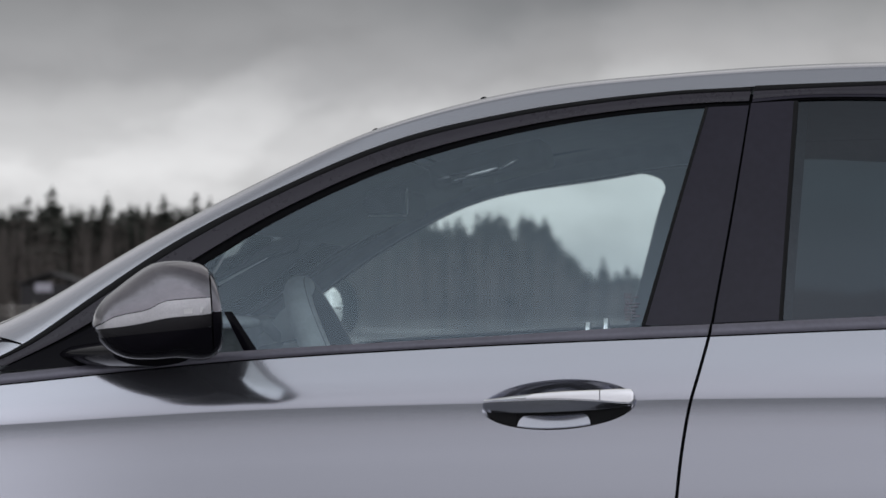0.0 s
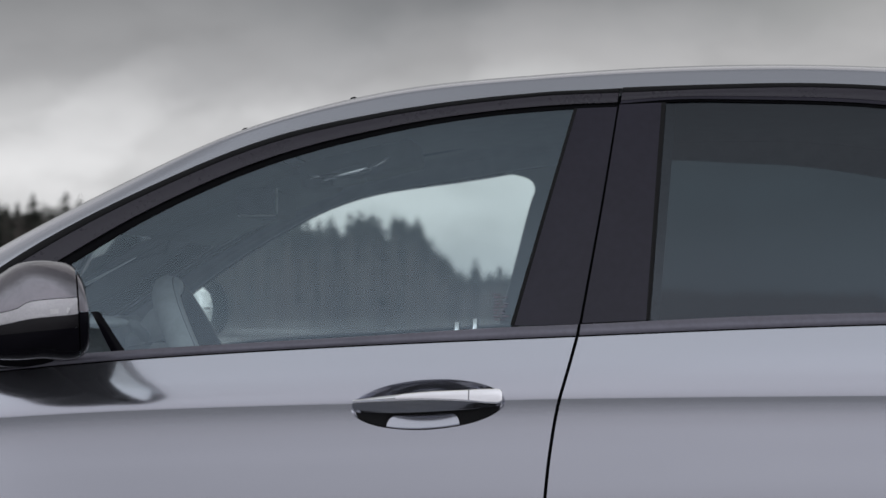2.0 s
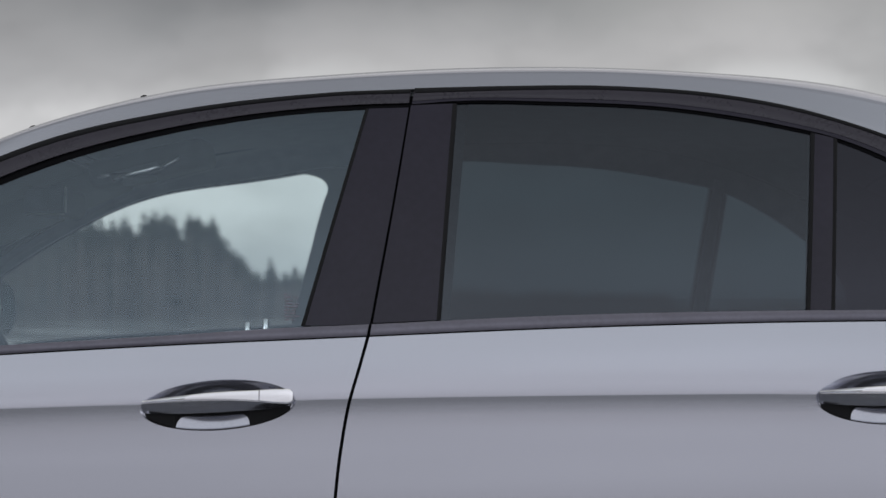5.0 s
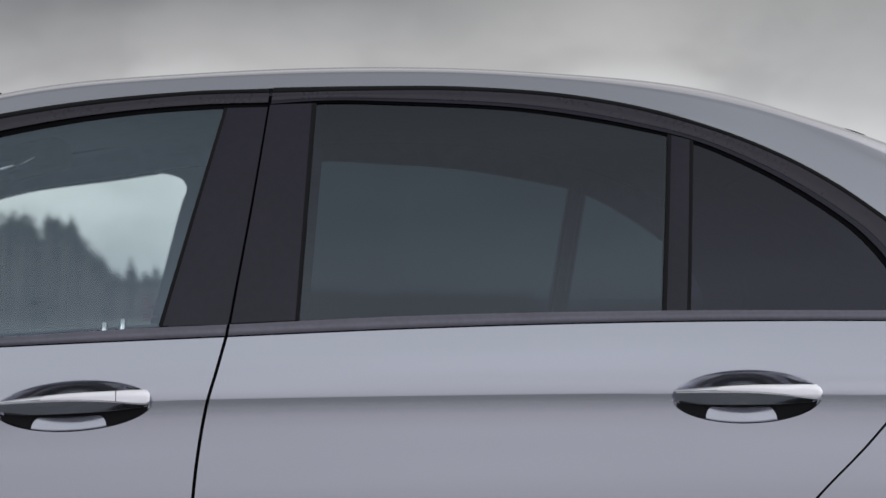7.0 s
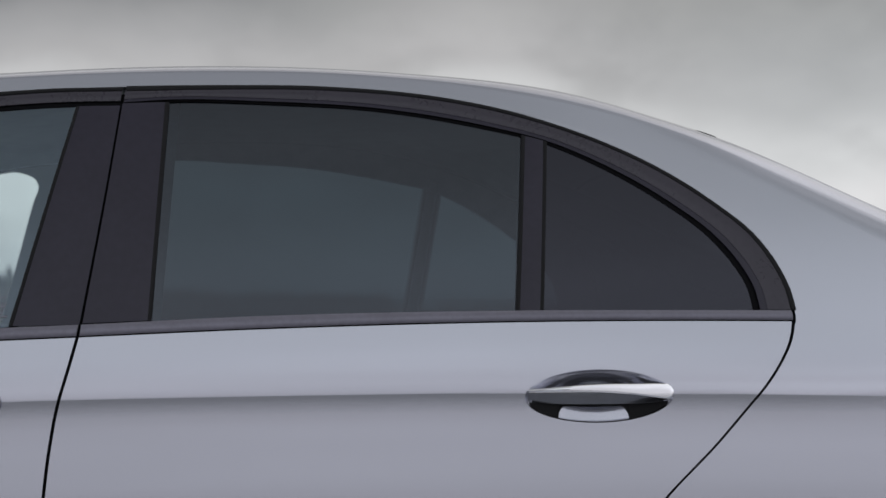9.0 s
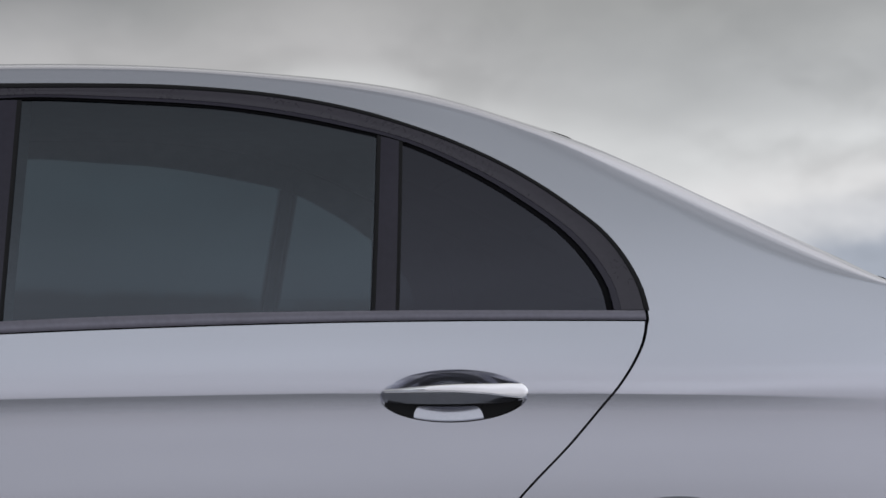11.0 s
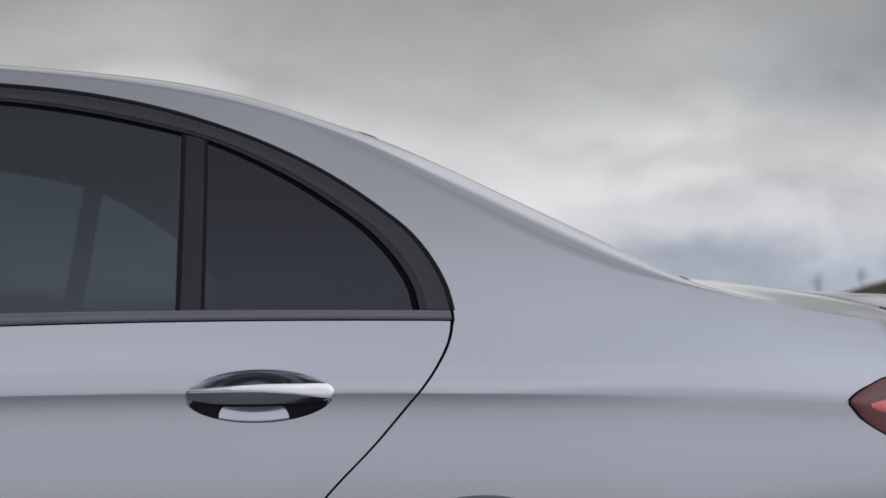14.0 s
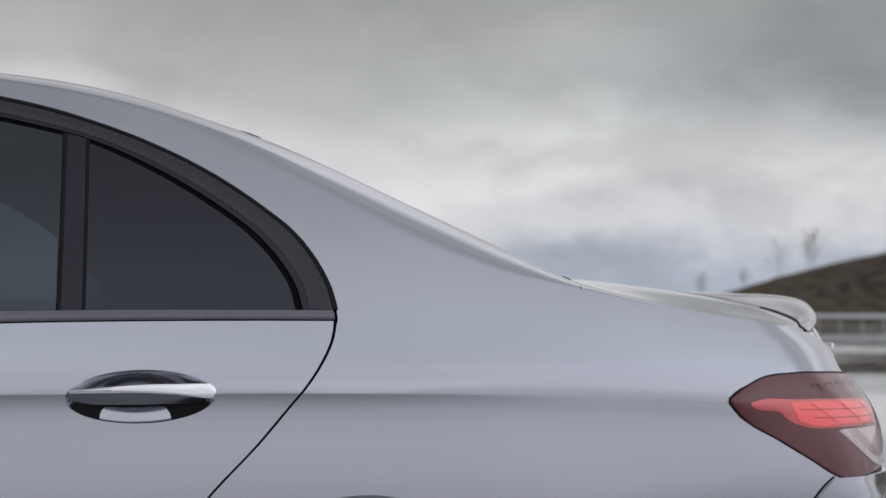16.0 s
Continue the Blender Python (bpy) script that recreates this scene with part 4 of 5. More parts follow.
def tail_lamp(far):
    body = part("tail_lamp", band(LAMP_LOW, LAMP_TOP, 46, 16, .0020, .003, .008), LAMP_DARK, car, "smoked red tail lamp with bright red light guide", far)
    part("gasket", band(lambda u: (LAMP_LOW(u)[0] - (.003 if u < .05 else 0), LAMP_LOW(u)[1] - .0028), lambda u: (LAMP_TOP(u)[0] - (.003 if u < .05 else 0), LAMP_TOP(u)[1] + .0028), 46, 8, .0012, 0, .004), RUBBER, body, "black rubber gasket", far)
    guide_hi = path((1.818, .8415), (1.838, .8465), (1.912, .846), (2.138, .843), (2.30, .838), (2.45, .835))
    guide_lo = path((1.820, .8345), (1.840, .8275), (1.880, .824), (1.905, .806), (1.937, .796), (2.05, .793), (2.20, .793), (2.30, .794), (2.45, .795))
    part("led_block", band(path((1.925, .8065), (1.95, .7995), (2.05, .7985), (2.20, .798), (2.42, .799)), path((1.905, .8400), (1.95, .8410), (2.05, .8400), (2.20, .8375), (2.42, .8315)), 30, 6, .0078, .0012, .006), LAMP_LIT, body, "bright red lamp block", far)
    part("light_guide", band(guide_lo, guide_hi, 40, 8, .0055, .0025, .006), LAMP_GUIDE, body, "bright red light guide", far)
    for z, x0, x1 in ((.8265, 1.925, 2.38), (.8110, 1.955, 2.38)):
        part("lamp_rib", band(path((x0, z), (x1, z - .004)), path((x0 + .002, z + .0016), (x1, z - .0024)), 20, 2, .0095, .0006, .004), LAMP_MID, body, "dark red rib", far)
    for x0 in (1.985, 2.085, 2.185):
        part("lamp_rib", band(path((x0 + .040, .800), (x0 - .036, .838)), path((x0 + .0417, .800), (x0 - .0343, .838)), 6, 2, .0096, .0006, .004), LAMP_MID, body, "dark red rib", far)
    rev = part("reverse_light", band(path((2.030, .786), (2.085, .758), (2.16, .726), (2.26, .711), (2.36, .712)), path((2.045, .788), (2.16, .7885), (2.27, .787), (2.37, .784)), 16, 8, .0055, .002, .006), LAMP_WHITE, body, "clear reversing light", far)
    for k in range(3):
        d_ = .017 * (k + 1) - .026
        part("lens_rib", band(path((2.072 + d_, .7865), (2.122 + d_, .762), (2.19 + d_, .735), (2.28 + d_, .722)), path((2.0745 + d_, .7865), (2.1245 + d_, .763), (2.1925 + d_, .7365), (2.2825 + d_, .7235)), 14, 2, .0078, .0004, .003), GREY_LENS, rev, "fine grey lens rib", far)
    # faint round cells in the smoked upper part
    for k in range(5):
        cx_, cz_ = 1.985 + .052 * k, .862 + .0015 * k
        part("lamp_cell", grid([[skin(cx_ + r_ * math.cos(.2618 * i), cz_ + .8 * r_ * math.sin(.2618 * i), o) for i in range(11)] for r_, o in ((.0175, .0052), (.0160, .0068), (.0140, .0052))]), LAMP_CELL, body, "faint smoked lamp cell", far)
    g = part("lens", band(LAMP_LOW, LAMP_TOP, 46, 16, .0065, .008, .006, False, v0=.01, v1=.99), LENS, body, "clear glossy lens", far)
    g.visible_shadow = False
    part("bumper_joint", band(path((1.86, .5825), (1.960, .6665), (1.985, .6895), (2.004, .7015)), path((1.8585, .5837), (1.9585, .6677), (1.9835, .6907), (2.0025, .7027)), 20, 2, .0024, .0002, .003), GAP_BLACK, car, "thin dark bumper joint", far)
    # bumper corner below the lamp
    part("bumper", grid([[skin(xs + (2.52 - xs) * i / 30, z, .003 + o) for i in range(31)] for z, xs, o in ((.25, 1.70, -.02), (.32, 1.72, .0), (.45, 1.76, .004), (.58, 1.86, .0035), (.664, 1.960, .003), (.687, 1.985, .003), (.700, 2.004, .003))], (0, .02, 0)), PAINT, car, "grey metallic rear bumper", far)


for far in (False, True):
    tail_lamp(far)


part("rear_bumper", grid([[boot_point(.36 + 1.11 * i / 30, z) + Vector((.012, 0, 0)) for i in range(31)] for z in (.22, .30, .42, .55, .65)], (-.02, 0, 0)), PAINT, car, "grey metallic bumper centre")
part("boot_badge", box(boot_point(.44, .930).x + .003, .44, .932, .006, .040, .020, .002), CHROME, car, "small bright badge lettering")


def spoiler():
    """A lip that rises out of the lid and curls down at both ends."""
    secs, line = [], []
    for i in range(41):
        j = 1.2 + (COLS - 1.2) * i / 40
        e = lid_edge(j)
        y = e.y
        lift = ramp((y - .19) / .10)
        f = lid_point(.985 - .055 * ramp((y - .18) / .09) - .11 * ramp((y - .27) / .36), j)
        f.z += .0012
        t = Vector((LIP_X(y), y, LIP_Z(y)))
        pts = []
        for n, c in ((0, 0), (.06, .10), (.2, .24), (.4, .50), (.6, .74), (.8, .93), (.93, 1.0)):
            q = f + (t - f) * n
            q.z = f.z + (t.z - f.z) * c + .0035 * lift * math.sin(math.pi * n)
            pts.append(q)
        pts[0].z -= .004
        pts[1].z += .0015 * lift
        pts += [t + Vector((0, 0, -.004)), t + Vector((-.0005, 0, -.009)), t + Vector((-.006, 0, -.015 * lift - .004)), t + Vector((-.03, 0, -.03)), f + Vector((.02, 0, -.02))]
        secs.append(pts)
        if y < .50:
            line.append([f + Vector((-.0006, -.0004, -.003)), f + Vector((-.0006, -.0004, .0006))])
    other = [[Vector((p.x, 2 * HALF - p.y, p.z)) for p in q] for q in secs[-2::-1]]
    return loft(secs + other), grid(line, (.003, 0, 0))


lip, seal = spoiler()
trunk_lip = part("boot_spoiler", lip, PAINT, car, "grey metallic boot lip spoiler")
# added black strip that draws the dark line before the lip
part("spoiler_line", seal, RUBBER, trunk_lip, "thin black line along the spoiler's front edge")

# small things on the roof edges
def clip(name, x0, x1, a, label, rise=.0006):
    part(name, grid([[cap(x0 + (x1 - x0) * i / 4, a + k * .006, .0004 + rise * math.sin(math.pi * (i + .5) / 5)) for i in range(5)] for k in range(3)], (0, 0, -.003)), RUBBER, car, label)


clip("roof_clip", .927, .958, .45, "small black roof clip")
clip("screen_clip", -.7325, -.7225, .435, "small dark screen clip", .0028)
clip("screen_clip", -.5425, -.5325, .415, "small dark screen clip", .0026)
clip("drain_slot", 1.487, 1.504, .42, "small dark drain slot", .0014)

# ---- door mirrors ----
MIRROR_CAP = plain("graphite_gloss_shell", (0.15, 0.143, 0.16), 0.12, 0.75, 300, 0.12, coat=0.6)
PIANO = plain("piano_black", (0.004, 0.0035, 0.006), 0.07, 0.0, 40, 0.1, spec=0.07)
DARK_SHELL = plain("dark_gloss_shell", (0.008, 0.007, 0.009), 0.18, 0.0, 60, 0.1, spec=0.22)
MIRROR_GLASS = plain("mirror_glass", (0.85, 0.88, 0.88), 0.02, 1.0, 20, 0.01)
SMOKE = plain("smoked_indicator_lens", (0.42, 0.41, 0.43), 0.15, 0.2, 300, 0.1, coat=1.0)
PRISM = plain("pale_prism", (0.60, 0.59, 0.60), 0.2, 0.0, 300, 0.1, coat=0.5)
HEAD = path((-1.1147, .987), (-1.110, 1.006), (-1.097, 1.025), (-1.074, 1.0435), (-1.045, 1.065), (-1.016, 1.082), (-.9935, 1.0863), (-.955, 1.0855), (-.9326, 1.0805), (-.9165, 1.065), (-.908, 1.040), (-.902, 1.006), (-.901, .969), (-.9034, .946), (-.911, .938), (-.980, .9325), (-1.025, .930), (-1.064, .934), (-1.090, .947), (-1.108, .9654), (-1.1147, .987))


def mirror_shell(grow=1.0):
    secs = []
    for k in range(31):
        f = 1 - (1 - k / 30) ** 1.8
        y = -.015 - .205 * f
        r = (1 - abs(2 * f - .75) ** 6 / 4.9) if f > .375 else 1 - .12 * ((.375 - f) / .375) ** 2
        r = max(.05, r) * grow
        secs.append([Vector((-.908 + (p[0] + .905) * (r ** 1.25) - .30 * (y + .09), y, 1.005 + (p[1] - 1.005) * r)) for p in (HEAD(i / 48) for i in range(48))])
    return loft(secs)


part_of = part


def cut_by(bm, at, normal):
    """Keep what lies behind the plane."""
    bmesh.ops.bisect_plane(bm, geom=bm.verts[:] + bm.edges[:] + bm.faces[:], plane_co=at, plane_no=normal, clear_outer=True)
    return bm


def far_head(door):
    """The other mirror, whose glass is seen through the cabin: housing, rim and inset glass."""
    c, n_ = Vector((-1.157, 1.955, 1.015)), Vector((.905, -.42, .046)).normalized()
    u_ = Vector((.423, .906, 0))
    v_ = n_.cross(u_)

    def oval(k, back, m=44):
        out = []
        for i in range(m):
            a = 6.28319 * i / m
            ca, sa = math.cos(a), math.sin(a)
            out.append(c + u_ * (.103 * k * math.copysign(abs(ca) ** .72, ca)) + v_ * (.077 * k * math.copysign(abs(sa) ** .80, sa)) - n_ * back)
        return out
    part_of("mirror_housing", loft([oval(k, b) for k, b in ((1.0, 0), (1.02, .012), (1.0, .035), (.92, .065), (.74, .09), (.45, .105))]), DARK_SHELL, door, "dark gloss mirror housing")
    part_of("mirror_rim", loft([oval(k, b) for k, b in ((1.0, .002), (.985, -.004), (.90, -.003), (.865, .008))], ends=False), DARK_SHELL, door, "black mirror rim")
    part_of("mirror_glass", loft([oval(.88, .002), oval(.88, -.0005)]), MIRROR_GLASS, door, "mirror glass")


def door_mirror(door, far):
    shift = -.235 if far else 0.0

    def part(name, bm, *rest):
        bmesh.ops.translate(bm, vec=(shift, 0, 0), verts=bm.verts)
        return part_of(name, bm, *rest)

    rear_ = (-.924, -.09, 1.0)
    upper = curve((-1.3, .974), (-1.0715, .9880), (-1.0515, .9969), (-1.006, 1.0056), (-.9835, 1.0117), (-.970, 1.0195), (-.947, 1.0239), (-.897, 1.0273), (-.8, 1.034))
    lower = curve((-1.3, .972), (-1.0715, .9795), (-1.0515, .9812), (-1.006, .9873), (-.961, .9960), (-.897, 1.0021), (-.8, 1.014))
    waist = curve((-1.3, .946), (-1.085, .9635), (-1.0, .972), (-.9, .9815), (-.8, .992))

    def slice_(lo, hi, grow, xs=(-1.3, -1.10, -1.0715, -1.0515, -1.03, -1.006, -.994, -.9835, -.977, -.970, -.960, -.947, -.92, -.897, -.8)):
        """What of the shell lies between two lines along it."""
        whole = bmesh.new()
        for x0, x1 in zip(xs, xs[1:]):
            b_ = mirror_shell(grow)
            cut_by(b_, (x0, 0, 0), (-1, 0, 0))
            cut_by(b_, (x1, 0, 0), (1, 0, 0))
            for f, way_ in ((hi, 1), (lo, -1)):
                if f:
                    n_ = Vector((-(f(x1) - f(x0)) / (x1 - x0), 0, 1)) * way_
                    cut_by(b_, (x0, 0, f(x0)), n_)
            me = bpy.data.meshes.new("slice")
            b_.to_mesh(me)
            b_.free()
            whole.from_mesh(me)
            bpy.data.meshes.remove(me)
        bmesh.ops.remove_doubles(whole, verts=whole.verts, dist=1e-5)
        return cut_by(whole, rear_, (1, .30, .06))
    if far:
        far_head(door)
    else:
        part("mirror_cap", slice_(lambda x: upper(x) + .0011, None, 1.0), MIRROR_CAP, door, "graphite gloss mirror cap", far)
        part("mirror_indicator", slice_(lower, upper, .990), SMOKE, door, "smoked indicator lens strip", far)
        for x0, x1 in ((-.930, -.916), (-.903, -.898)):
            part("indicator_prism", cut_by(slice_(lambda x: lower(x) + .0035, lambda x: lower(x) + .011, .9925, (x0, x1)), (0, -.12, 0), (0, 1, 0)), PRISM, door, "pale indicator prism", far)
        part("mirror_waist", slice_(waist, lambda x: lower(x) - .0004, .996), DARK_SHELL, door, "dark glossy band under the indicator", far)
        part("mirror_lower", slice_(None, lambda x: waist(x) - .0004, 1.0), PIANO, door, "gloss black lower mirror shell", far)
        part("mirror_rim", cut_by(cut_by(mirror_shell(.994), (-.922, -.09, 1.0), (-1, -.30, -.06)), (0, 0, 1.006), (0, 0, 1)), PIANO, door, "black mirror rim", far)
        # upper half of the same rim in the cap's grey: light put into the colour
        part("rim_lit_top", cut_by(cut_by(mirror_shell(.994), (-.9215, -.09, 1.0), (-1, -.30, -.06)), (0, 0, 1.0065), (0, 0, -1)), MIRROR_CAP, door, "graphite gloss rim cover", far)
        part("mirror_glass", cut_by(cut_by(cut_by(mirror_shell(.9965), (-.9060, -.09, 1.0), (-1, -.30, 0)), (0, -.165, 0), (0, -1, 0)), (0, -.04, 0), (0, 1, 0)), MIRROR_GLASS, door, "mirror glass", far)
    arm = []
    for k in range(11):
        f = k / 10
        cx, cy, cz = -1.130 + .115 * f, .055 - .135 * f, .934 + .006 * f
        w_, h_ = .090 - .03 * f, .021 + .003 * math.sin(3.1 * f)
        arm.append([Vector((cx + w_ * math.cos(6.28319 * i / 20), cy + .01 * math.cos(6.28319 * i / 20), cz + h_ * math.sin(6.28319 * i / 20))) for i in range(20)])
    part("mirror_arm", loft(arm), PIANO, door, "gloss black mirror arm", far)
    part_of("mirror_sail", band(path((-1.33, .905), (-1.24, .985), (-1.150, 1.064)) if far else path((-1.33, .905), (-1.16, .986), (-1.032, 1.064)), path((-1.27, .912), (-1.20, .988), (-1.128, 1.066)) if far else path((-1.13, .918), (-1.08, .985), (-1.028, 1.063)), 16, 6, -.001, .003, .012), PIANO, door, "gloss black mirror triangle", far)


doors = [o for o in car.children if o.name.startswith("front_door")]
for d, far in zip(doors, (False, True)):
    door_mirror(d, far)

# ---- cabin ----
def ring_bar(radius, thick, a0, a1, n=40, m=16, lean=0.0):
    """A stretch of the wheel's rim between two angles, as a closed tube."""
    t = Vector((math.cos(radians(26)) * math.cos(.079), math.cos(radians(26)) * math.sin(.079), math.sin(radians(26))))
    u = Vector((-t.y, t.x, 0)).normalized()
    v = t.cross(u).normalized()
    centre = Vector((-.850, .55, .901)) + t * lean
    return loft([[centre + (u * math.cos(a) + v * math.sin(a)) * (radius + thick * math.cos(q)) + t * thick * 1.15 * math.sin(q) for q in (6.28319 * j / m for j in range(m))] for a in (a0 + (a1 - a0) * i / n for i in range(n + 1))])


# one leather rim: lit near half and shaded far half put into the colour
hand_wheel = part("steering_wheel", ring_bar(.166, .0230, 1.42, 4.86), LIT_LEATHER, car, "grey leather steering wheel, lit and shaded halves painted in")
part("rim_shaded", ring_bar(.166, .0226, -1.42, 1.41), DARK_LEATHER, hand_wheel, "far half of the rim, painted dark as shaded")
part("steering_hub", box(-.888, .55, .885, .060, .15, .12, .028, 4), DARK_LEATHER, hand_wheel)
for y in (.45, .65):
    part("steering_spoke", box(-.866, y, .905, .024, .13, .040, .010, 3), DARK_LEATHER, hand_wheel)
part("wheel_seam", ring_bar(.1790, .0013, 1.5, 4.8, 40, 6, .0205), DASH, hand_wheel, "pale stitched seam")
part("indicator_stalk", loft([[Vector((-.955 + .012 * f, .52 - .17 * f, .955 + .03 * f)) + Vector((r_ * math.cos(1.0472 * i), 0, r_ * math.sin(1.0472 * i))) for i in range(6)] for f, r_ in ((0, .014), (.5, .010), (.9, .011), (1, .007))]), DASH, car, "grey indicator stalk")
part("steering_column", loft([[Vector((x, .50 + r_ * math.cos(.3927 * i), z + r_ * 1.1 * math.sin(.3927 * i))) for i in range(16)] for x, z, r_ in ((-.905, .983, .018), (-.918, .985, .027), (-.934, .984, .030), (-.948, .977, .026), (-.964, .965, .018), (-.984, .953, .010), (-1.02, .935, .008))]), PALE_VINYL, car, "pale grey steering column cover")
part("dash_pod", loft([[Vector((-.985 + a_ * .034 * math.cos(.3927 * i), .30 + y_, .986 + a_ * .011 * math.sin(.3927 * i))) for i in range(16)] for y_, a_ in ((-.08, .3), (-.06, .75), (-.02, 1), (.04, 1), (.09, .8), (.12, .3))]), PALE_VINYL, car, "pale grey pod at the dashboard end")
# a highlight along the pillar lining, drawn as a thin pale strip
part("pillar_highlight", loft([[Vector((-1.0 + .088 * f, .25, 1.054 + .046 * f + dz)) + Vector((0, dy, 0)) for dy, dz in ((-.003, -.0022 * (1.2 - f)), (.003, -.0022 * (1.2 - f)), (.003, .0022 * (1.2 - f)), (-.003, .0022 * (1.2 - f)))] for f in (0, .25, .5, .75, 1)]), PALE_VINYL, car, "pale strip painted as a highlight on the pillar lining")
part("instrument_hood", box(-1.09, .55, .955, .20, .36, .085, .035, 4), DASH, car, "grey instrument hood")
inner_mirror = part("rear_view_mirror", box(-.803, HALF, 1.224, .085, .25, .056, .016, 3), TRIM_INSIDE, car, "black rear-view mirror")
part("mirror_bezel", box(-.760, HALF - .124, 1.224, .004, .006, .050, .0015, 2), LAMP_WHITE, inner_mirror, "bright edge of the mirror glass")
part("mirror_bezel", box(-.800, HALF - .122, 1.1965, .075, .006, .0025, .001, 1), LAMP_WHITE, inner_mirror, "bright edge of the mirror glass")
for y in (.58, 2 * HALF - .58):
    bm = box(0, 0, 0, .34, .66, .016, .007, 2)
    bmesh.ops.rotate(bm, matrix=Matrix.Rotation(radians(-23), 3, "Y"), verts=bm.verts)
    bmesh.ops.translate(bm, vec=(-.90, y, 1.229), verts=bm.verts)
    part("sun_visor", bm, TRIM_INSIDE, car, "dark folded sun visor")
def tilted(bm, deg, at):
    bmesh.ops.rotate(bm, matrix=Matrix.Rotation(radians(deg), 3, "Y"), verts=bm.verts)
    bmesh.ops.translate(bm, vec=at, verts=bm.verts)
    return bm


console = part("overhead_console", tilted(box(0, 0, 0, .24, .17, .055, .014, 3), -12.5, (-.605, HALF, 1.301)), TRIM_INSIDE, car, "dark overhead console")
part("console_lens", tilted(box(0, 0, 0, .098, .012, .019, .002, 1), -14, (-.628, .823, 1.2825)), CHROME, console, "bright lamp lens")
part("console_lens", tilted(box(0, 0, 0, .024, .012, .008, .0015, 1), -8, (-.690, .823, 1.2735)), CHROME, console, "bright lamp lens")
part("console_switch", tilted(box(0, 0, 0, .046, .012, .0095, .002, 1), -30, (-.560, .823, 1.2995)), CHROME, console, "bright switch")
part("console_panel", tilted(box(0, 0, 0, .066, .02, .014, .004, 2), -4, (-.620, .832, 1.2645)), DASH, console, "grey switch panel")
for x in (-.306, -.336):
    bm = bmesh.new()
    bmesh.ops.create_cone(bm, cap_ends=True, segments=14, radius1=.0060, radius2=.0054, depth=.040)
    bmesh.ops.translate(bm, vec=(x, .10, .975 if x > -.32 else .969), verts=bm.verts)
    part("lock_pin", bm, CHROME, car, "small bright lock pin")
mark = random.Random(4)
for k in range(9):
    z = 1.034 - .0052 * k
    u0 = -.2755 + .0012 * k * .25 + .003 * mark.random()
    for _ in range(2):
        w_ = .004 + .008 * mark.random()
        part("glass_mark", grid([[skin(u0 + i * w_, z + j, -.0060) for i in (0, 1)] for j in (0, .0014 + .0014 * mark.random())]), SATIN_TRIM, doors[0], "faint dark etched glass mark", smooth=False)
        u0 += w_ + .0025

# dark reflection of the door mirror in the pane, put in as a black bar
part("mirror_reflection", band(path((-.944, 1.006), (-.9015, .941)), path((-.930, 1.006), (-.878, .941)), 12, 3, -.0045, .001, .004), PIANO, doors[0], "black bar painted as the mirror's reflection in the glass")

# ---- woods, hill and far things ----
def leafy(name, dark, lite, scale):
    m, n = material(name)
    where = n.add("ShaderNodeTexCoord").outputs["Object"]
    vary = n.noise(where, scale, 3.0)
    own = n.add("ShaderNodeNewGeometry").outputs["Random Per Island"]
    col = n.mix(n.math("MULTIPLY_ADD", own, 0.5, n.math("MULTIPLY", vary, 0.5)), (*dark, 1), (*lite, 1))
    finish(n, n.add("ShaderNodeBsdfPrincipled", {"Base Color": col, "Roughness": 0.9, "Specular IOR Level": 0.1}).outputs[0])
    return m


NEEDLES = leafy("spruce_needles", (0.018, 0.022, 0.018), (0.070, 0.075, 0.064), 1.5)
TWIGS = leafy("bare_twigs", (0.07, 0.060, 0.056), (0.17, 0.148, 0.135), 0.8)
PALE_TWIGS = leafy("pale_bare_twigs", (0.14, 0.125, 0.12), (0.26, 0.24, 0.23), 0.8)
BARK = leafy("grey_bark", (0.06, 0.05, 0.045), (0.16, 0.14, 0.125), 3.0)


def at_bearing(bearing, dist, z=0.0):
    return Vector((dist * math.sin(radians(bearing)), -3.4 + dist * math.cos(radians(bearing)), z))


